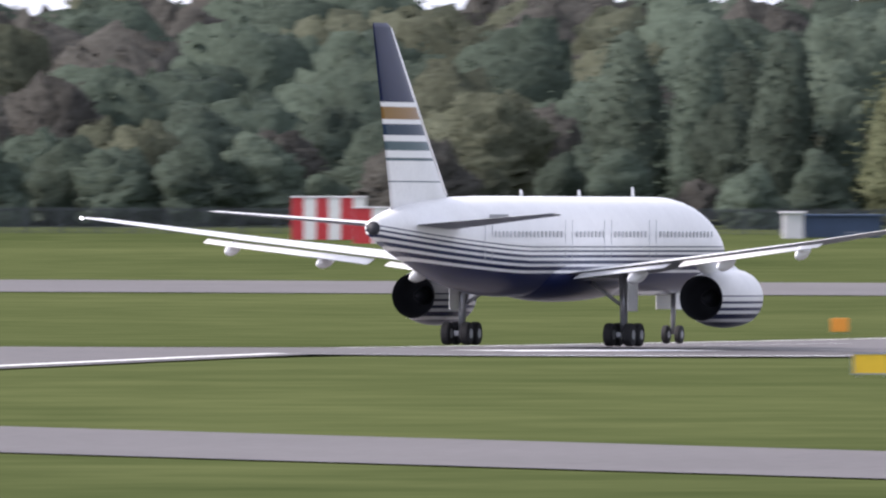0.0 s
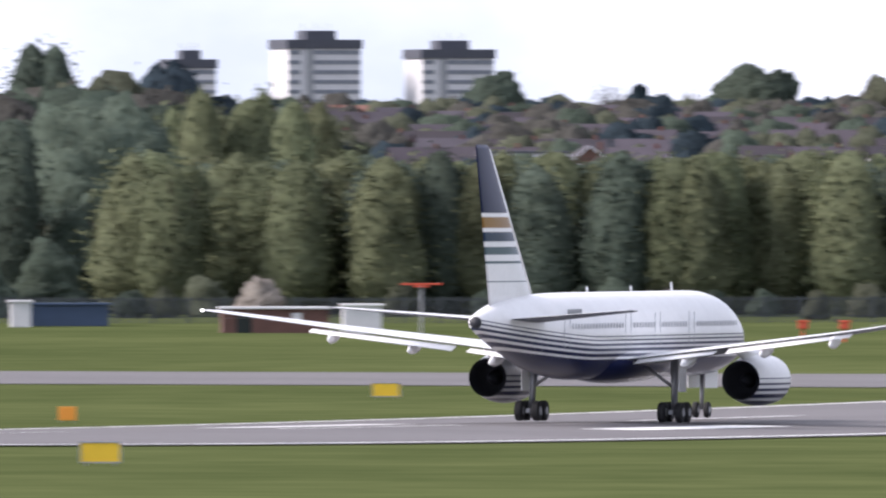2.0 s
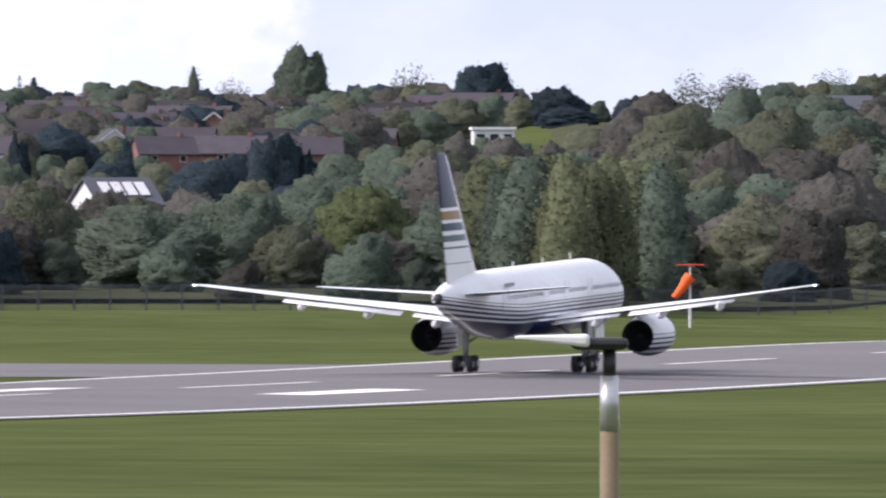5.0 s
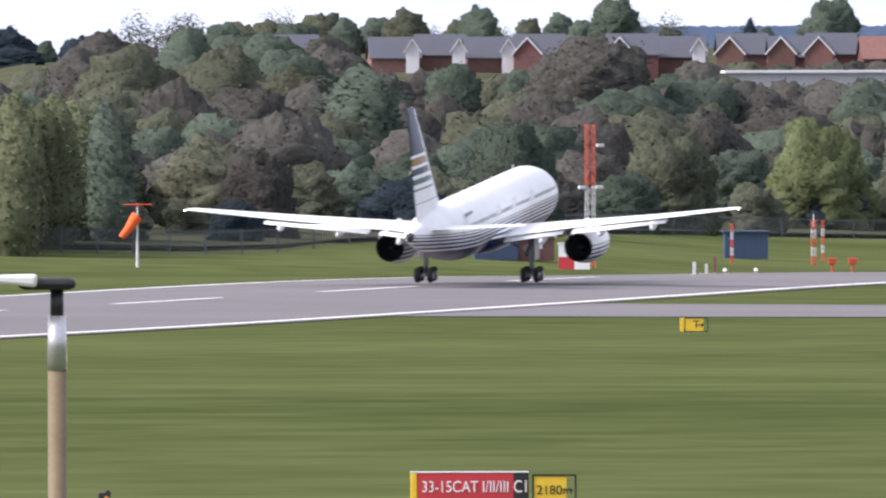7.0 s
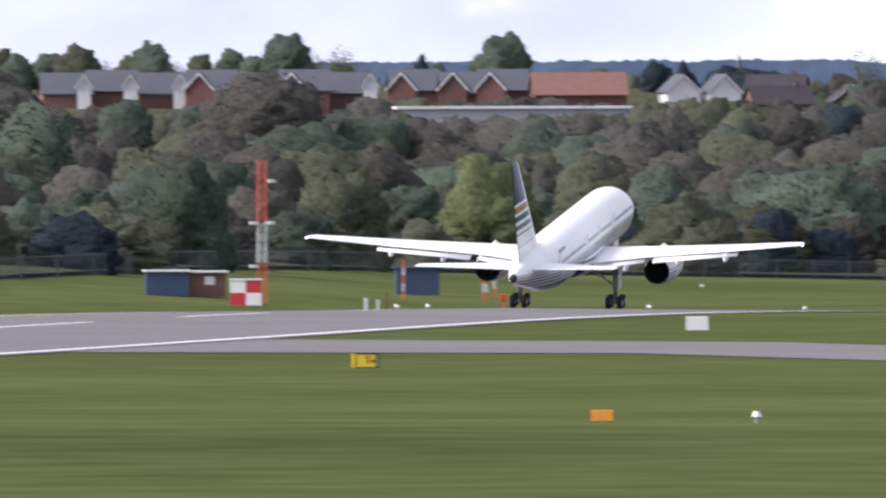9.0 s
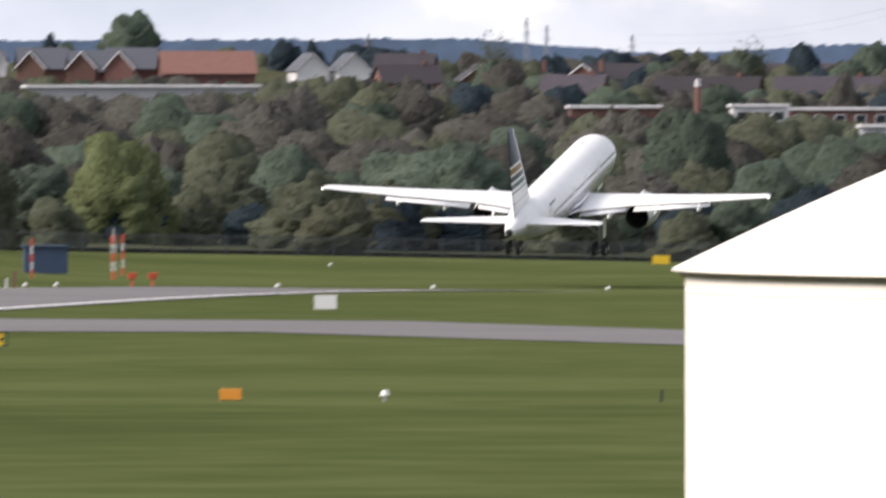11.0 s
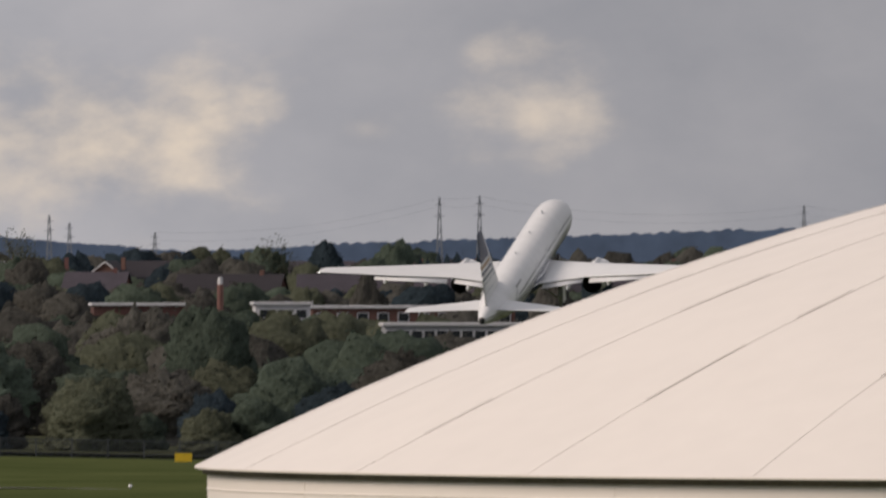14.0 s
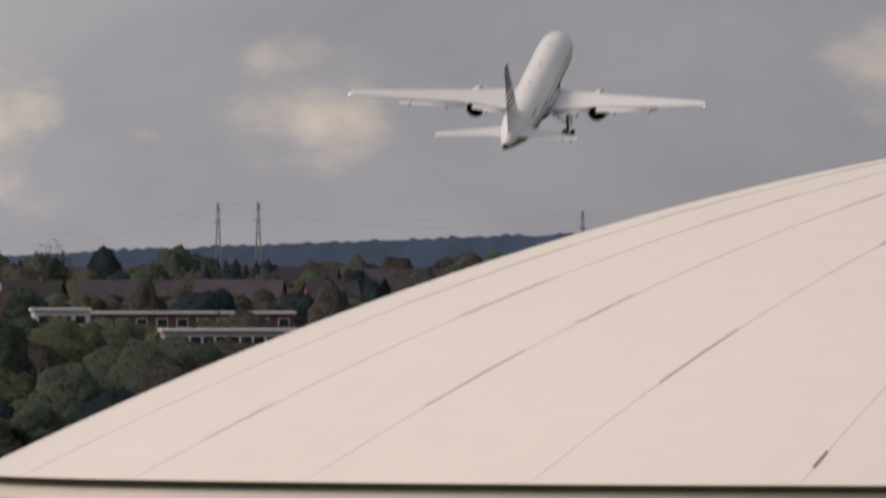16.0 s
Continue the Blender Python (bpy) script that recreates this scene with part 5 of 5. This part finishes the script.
def windsock():
    t = thing("windsock", "orange windsock hanging on a pale mast", "windsock", site(-12.404, reach(-12.404, -0.5988), 0, 0.2))
    part("mast", tubed((0, 0, 0), (0, 0, 4.9), 0.12, 0.07), M_CONC, t)
    part("crossbar", tubed((-1.15, 0, 5.1), (1.15, 0, 5.1), 0.05), M_REDPOST, t)
    part("stub", tubed((0, 0, 4.9), (0, 0, 5.25), 0.05), M_REDPOST, t)
    bm = bmesh.new()
    pts = [((0.05, 0, 4.2), 0.48), ((-0.25, 0, 3.85), 0.46), ((-0.6, 0, 3.3), 0.36), ((-0.95, 0, 2.85), 0.3), ((-1.3, 0, 2.45), 0.24)]
    for (a, r), (b, q) in zip(pts, pts[1:]):
        tube(bm, a, b, r, q, 16, False)
    bmesh.ops.remove_doubles(bm, verts=bm.verts[:], dist=0.08)
    part("sleeve", bm, M_WINDSOCK, t, "bright orange cloth sleeve", True)


windsock()


def lattice_mast(bearing, distance, h, w, label, bands=7, name="lattice_mast", plain=None, category="mast"):
    """A square lattice mast in red and white sections."""
    t = thing(name, label, category, site(bearing, distance, 20, 0.2))
    for k in range(bands):
        z0, z1 = h * k / bands, h * (k + 1) / bands
        red_band = k in (0, 1, 4, 5, 6) if bands == 7 else k % 2 == 0
        bm = bmesh.new()
        q = w / 2
        c = [(-q, -q), (q, -q), (q, q), (-q, q)]
        for i in range(4):
            a, b = c[i], c[(i + 1) % 4]
            tube(bm, (*a, z0), (*a, z1), 0.012 + w * 0.02, seg=5)
            steps = 2
            for s in range(steps):
                u0, u1 = z0 + (z1 - z0) * s / steps, z0 + (z1 - z0) * (s + 1) / steps
                tube(bm, (*a, u0), (*b, u1), 0.008 + w * 0.012, seg=4)
                tube(bm, (*b, u0), (*a, u1), 0.008 + w * 0.012, seg=4)
        tagged(part("mast_section", bm, plain or (M_REDPOST if red_band else M_CONC), t), kind="stuff")
    return t


mm = lattice_mast(-11.083, reach(-11.083, -0.6027), 12.0, 0.66, "red and white lattice radio mast")
for z, x in ((6.6, 0.8), (6.6, -0.7), (10.1, 0.9), (3.0, -0.7)):
    part("aerial_box", boxed(x - 0.3, -0.2, z, x + 0.3, 0.2, z + 0.28, bevel=0.03), M_CONC, mm)
m2 = lattice_mast(-10.432, reach(-10.432, -0.596), 4.0, 0.35, "slim red and white lattice weather mast", 5)
part("rod", tubed((0, 0, 3.4), (0, 0, 4.6), 0.05), M_CONC, m2)
m3 = lattice_mast(-10.405, reach(-10.405, -0.585), 3.8, 0.2, "slim red and white instrument pole", 5)
m4 = lattice_mast(-10.67, reach(-10.67, -0.59), 3.5, 0.18, "thin red and white banded pole", 5)
for b, d, h in ((-10.78, reach(-10.78, -0.625), 0.95), (-10.745, reach(-10.745, -0.62), 0.8), (-10.72, reach(-10.72, -0.618), 1.4)):
    t = thing("marker_post", "short pale marker post in the grass", "post", site(b, d, 0, 0.2))
    part("post", boxed(-0.12, -0.1, 0, 0.12, 0.1, h, bevel=0.02), M_CONC if h < 1 else M_BRICK, t)

tt = thing("beacon_gantry", "red T-shaped beacon gantry on a pale post", "beacon", site(-16.251, 1565, 0, 0.2))
part("post", tubed((0, 0, 0), (0, 0, 3.8), 0.11, 0.09), M_GREY, tt)
part("crossbar", boxed(-1.6, -0.1, 3.8, 1.6, 0.1, 3.95, bevel=0.03), M_REDPOST, tt)
part("crossbar_brace", boxed(-0.6, -0.08, 3.6, 0.6, 0.08, 3.8, bevel=0.03), M_REDPOST, tt)


def shed(bearing, distance, w, d, h, wall, roof_mat, label, door=True, name="shed"):
    t = thing(name, label, "shed", site(bearing, distance, 3, 0.2))
    part("wall", boxed(-w / 2, -d / 2, 0, w / 2, d / 2, h), wall, t)
    part("roof", boxed(-w / 2 - 0.2, -d / 2 - 0.2, h, w / 2 + 0.2, d / 2 + 0.2, h + 0.18, bevel=0.03), roof_mat, t)
    if door:
        part("door", boxed(-w * 0.3 - 0.6, -d / 2 - 0.04, 0, -w * 0.3 + 0.6, -d / 2 + 0.02, h * 0.8), M_GLASS, t)
        part("louvre", boxed(w * 0.2 - 0.4, -d / 2 - 0.04, h * 0.5, w * 0.2 + 0.4, -d / 2 + 0.02, h * 0.85), M_CONC, t)
    return t


M_BLUE = mat("blue_container", (0.033, 0.058, 0.115), 0.6, 0, 0.15, 1)
shed(-16.68, 1560, 8.4, 4, 1.9, M_BRICK, M_CONC, "low brick equipment hut with a flat roof")
shed(-16.425, 1548, 3.0, 2.4, 2.2, M_CONC, M_WHITE, "pale grey equipment cabinet beside the hut", False, "cabinet")
shed(-17.3, 1600, 7.5, 3, 1.7, M_BLUE, M_BLUE, "blue storage container by the fence", False, "container")
shed(-17.42, 1595, 1.6, 2, 2.0, M_CONC, M_CONC, "pale equipment cabinet by the fence", False, "cabinet")
shed(-11.36, reach(-11.36, -0.58), 3.6, 3, 2.0, M_BLUE, M_CONC, "blue equipment container by the fence", False, "container")
shed(-11.27, reach(-11.27, -0.582), 4.6, 3, 2.0, M_BRICK, M_CONC, "low red brick hut with a pale flat roof", True)
shed(-10.63, reach(-10.63, -0.578), 3.9, 3, 2.4, M_BLUE, M_BLUE, "dark blue storage container by the fence", False, "container")


def chequered(bearing, distance, w, h, cols, rows, label):
    t = thing("chequered_hut", label, "hut", site(bearing, distance, 0, 0.2))
    part("wall", boxed(-w / 2, 0.02, 0, w / 2, 3.0, h), M_CONC, t)
    for i in range(cols):
        for j in range(rows):
            x0, x1 = -w / 2 + w * i / cols, -w / 2 + w * (i + 1) / cols
            part("panel", boxed(x0 + 0.01, -0.04, h * j / rows + 0.01, x1 - 0.01, 0.03, h * (j + 1) / rows - 0.01), M_RED if (i + j) % 2 == 0 else M_WHITE, t)
    part("roof", boxed(-w / 2 - 0.1, -0.1, h, w / 2 + 0.1, 3.1, h + 0.1), M_CONC, t)
    return t


ch = chequered(-18.485, 1556, 11.8, 2.8, 8, 1, "long equipment hut painted in red and white stripes")
for x in (-2.9, -1.2, 4.0):
    part("vent", boxed(x - 0.35, -0.06, 1.2, x + 0.35, 0.0, 2.0), M_BLACK, ch)
chequered(-18.775, 1585, 6.0, 3.4, 6, 1, "equipment hut painted in red and white stripes")
chequered(-11.13, reach(-11.13, -0.607), 2.6, 2.1, 2, 2, "small hut chequered in red and white")


def fence():
    """Palisade round the field's far side: pales joined, posts single."""
    t = thing("fence", "grey palisade fence along the airfield's far edge", "fence", pose(0, 0, 0))
    pts = [(-20.5, 1612), (-17.2, 1612), (-14.6, 1618), (-12.5, 1634), (-6.0, 1634)]
    line = []
    b = pts[0][0]
    while b < pts[-1][0]:
        for (b0, d0), (b1, d1) in zip(pts, pts[1:]):
            if b0 <= b <= b1:
                d = d0 + (d1 - d0) * (b - b0) / (b1 - b0)
                break
        line.append((b, d + edge_of_wood(b)))
        b += 0.0075
    verts, faces = [], []
    for k, (b, d) in enumerate(line):
        p = spot(b, d)
        z = land(p.x, p.y)
        u = spot(b + 90, 1.0)
        n = spot(b, 1.0)
        w, th = (0.09, 0.05) if k % 14 == 0 else (0.035, 0.012)
        o = len(verts)
        for zz in (0.0, 2.2):
            for sx, sy in ((-1, -1), (1, -1), (1, 1), (-1, 1)):
                q = p + u * (sx * w) + n * (sy * th)
                verts.append((q.x, q.y, z + zz - 0.05))
        faces += [(o, o + 1, o + 5, o + 4), (o + 1, o + 2, o + 6, o + 5), (o + 2, o + 3, o + 7, o + 6), (o + 3, o, o + 4, o + 7), (o + 4, o + 5, o + 6, o + 7)]
    tagged(raw("palisade", verts, faces, M_FENCE, t), kind="stuff")
    for zz in (0.5, 1.9):
        verts, faces = [], []
        for b, d in line[::8]:
            p = spot(b, d + 0.06)
            z = land(p.x, p.y) + zz
            verts += [(p.x, p.y, z), (p.x, p.y, z + 0.08)]
        faces = [(2 * i, 2 * i + 2, 2 * i + 3, 2 * i + 1) for i in range(len(verts) // 2 - 1)]
        raw("rail", verts, faces, M_FENCE, t)


M_FENCE = mat("fence_steel", (0.075, 0.085, 0.095), 0.6, 0.3, 0.15, 1)
fence()


# ---- sheds and landmarks in the town ----
def long_roof(bearing, distance, w, d, top, label, wall=None, windows=0, roof_mat=None):
    h = to_top(top, distance, bearing) - 0.2
    t = thing("warehouse", label, "warehouse", site(bearing, distance, 3))
    part("wall", boxed(-w / 2, -d / 2, 0, w / 2, d / 2, h), wall or M_GREY, t)
    part("roof", boxed(-w / 2 - 0.3, -d / 2 - 0.3, h, w / 2 + 0.3, d / 2 + 0.3, h + 0.4, bevel=0.05), roof_mat or M_CONC, t)
    for k in range(windows):
        x = -w / 2 + w * (k + 0.5) / windows
        win = part("window", boxed(x - 0.75, -d / 2 - 0.06, h - 1.7, x + 0.75, -d / 2 + 0.04, h - 0.5), M_CONC, t)
        part("pane", boxed(x - 0.62, -d / 2 - 0.09, h - 1.6, x + 0.62, -d / 2 - 0.05, h - 0.6), M_GLASS, win)


long_roof(-10.35, 2700, 32, 12, -0.027, "long warehouse with a white sheet roof")
long_roof(-8.55, 2500, 7, 8, -0.085, "white flat-roofed block in the town", M_CONC, 3)
long_roof(-8.17, 2520, 26, 10, -0.095, "long flat-roofed building with a pale roof edge", M_BRICK, 10)
long_roof(-8.05, 2400, 17, 10, -0.145, "low school block with a row of white windows", M_GREY, 11)
long_roof(-8.97, 2600, 12, 8, -0.088, "flat-roofed building with a pale roof edge", M_BRICK)
long_roof(-12.98, 2900, 6, 8, -0.012, "white flat-roofed block in the town", M_CONC, 3)
long_roof(-15.95, 3300, 15, 10, -0.05, "long pale building behind the poplars", M_CONC, 12, M_SLATE)
apt = house_shape(9.0, 8.0, 7.6, 3.6, M_CONC, M_SLATE, "house", "pale house with a large slate roof", ridge(-17.34, 2500, 0.035, 11.2, 5), 3)
sol = house_shape(6.5, 7.0, 6.4, 2.4, M_CONC, M_SLATE, "house", "white house with solar panels on its roof", ridge(-14.08, 1900, -0.165, 8.8, 25), 2, False, chimney=False)
for x in (-1.9, -0.6, 0.7, 2.0):
    p = part("solar_panel", boxed(-0.5, -1.1, 0, 0.5, 1.1, 0.06), M_CONC, sol)
    p.matrix_basis = Matrix.Translation((x, -1.8, 7.9)) @ Matrix.Rotation(math.atan2(2.4, 3.5), 4, "X")
ck = thing("chimney_stack", "tall brick chimney with a white cap", "chimney", site(-8.728, 2500))
part("shaft", tubed((0, 0, -2), (0, 0, to_top(-0.03, 2500, -8.728)), 0.5, 0.4, seg=12), M_BRICK, ck)
part("cap", tubed((0, 0, to_top(-0.03, 2500, -8.728)), (0, 0, to_top(-0.008, 2500, -8.728)), 0.36, 0.3, seg=12), M_CONC, ck)
sp = thing("church_spire", "dark pointed church spire on the skyline", "church", site(-9.689, 4600))
part("belfry", boxed(-1, -1, -4, 1, 1, to_top(0.075, 4600, -9.689)), M_SLATE, sp)
part("spire", tubed((0, 0, to_top(0.075, 4600, -9.689)), (0, 0, to_top(0.125, 4600, -9.689)), 1.1, 0.05, seg=8), M_SLATE, sp)


def pylon(bearing, top_elevation, w=1.9):
    d = 4850
    c = spot(bearing, d)
    h = EYE[2] + d * math.tan(radians(top_elevation)) - land(c.x, c.y)
    t = thing("pylon", "grey lattice electricity pylon on the skyline", "pylon", site(bearing, d, 10), "pylons on the ridge")
    bm = bmesh.new()
    for sx, sy in ((-1, -1), (1, -1), (1, 1), (-1, 1)):
        tube(bm, (sx * w * 0.5, sy * w * 0.5, 0), (sx * 0.16, sy * 0.16, h), 0.13, 0.09, 4)
    n = 7
    for k in range(n):
        u0, u1 = k / n, (k + 1) / n
        q0, q1 = w * 0.5 * (1 - u0) + 0.16 * u0, w * 0.5 * (1 - u1) + 0.16 * u1
        tube(bm, (-q0, -q0, h * u0), (q1, -q1, h * u1), 0.06, seg=4)
        tube(bm, (q0, -q0, h * u0), (-q1, -q1, h * u1), 0.06, seg=4)
    part("tower_frame", bm, M_PYLON, t)
    for z, l in ((0.8, 1.3), (0.92, 1.0)):
        part("arm", tubed((-l, 0, h * z), (l, 0, h * z), 0.07, seg=5), M_PYLON, t)


M_PYLON = mat("pylon_steel", (0.3, 0.32, 0.36), 0.6, 0.2, 0.1, 1)
for b, e in ((-8.089, 0.224), (-7.972, 0.228), (-9.227, 0.17), (-9.168, 0.148), (-8.919, 0.12), (-7.026, 0.2), (-14.82, 0.177), (-14.36, 0.141)):
    pylon(b, e)


def wires():
    """Slack cables strung from pylon to pylon."""
    stops = [(-8.919, 0.118), (-8.089, 0.218), (-7.972, 0.222), (-7.026, 0.196), (-6.2, 0.19)]
    t = thing("power_line", "thin grey overhead power cables between the pylons", "power line", pose(0, 0, 0))
    for drop in (0.0, 2.0):
        bm = bmesh.new()
        for (b0, e0), (b1, e1) in zip(stops, stops[1:]):
            last = None
            for k in range(13):
                u = k / 12
                b, e = b0 + (b1 - b0) * u, e0 + (e1 - e0) * u
                p = spot(b, 4850, EYE[2] + 4850 * math.tan(radians(e)) - drop - 14 * abs(b1 - b0) * u * (1 - u))
                if last is not None:
                    tube(bm, last, p, 0.018, seg=4, caps=False)
                last = p
        part("cable", bm, M_PYLON, t)


wires()


# ---- what moves ----
def motions():
    walk(plane, [(t, Matrix.Translation((x, y, z + 0.55)) @ Matrix.Rotation(radians(-w), 4, "Z") @ Matrix.Rotation(radians(p), 4, "X") @ Matrix.Rotation(radians(b), 4, "Y")) for t, x, y, z, p, b, w in FLIGHT])
    # the legs lengthen as the wheels leave the runway, then the left one folds inwards
    for leg in [o for o in plane.children if o.name.startswith("main_gear")]:
        home = leg.location.copy()
        left = min(v.co.x for v in leg.data.vertices) < 0
        hinge = Vector((-3.6 if left else 3.6, 0, 3.3))
        rows = []
        for t, drop, fold in ((0.0, 0.0, 0), (8.0, 0.08, 0), (8.5, 0.25, 0), (9.5, 0.7, 0), (10.5, 0.85, 0), (12.8, 0.85, 0), (13.8, 0.7, 25), (15.0, 0.6, 62), (16.0, 0.5, 72)):
            swing = Matrix.Rotation(radians(-fold if left else 0), 4, "Y")
            rows.append((t, Matrix.Translation(home - Vector((0, 0, drop))) @ Matrix.Translation(hinge) @ swing @ Matrix.Translation(-hinge)))
        walk(leg, rows)


motions()
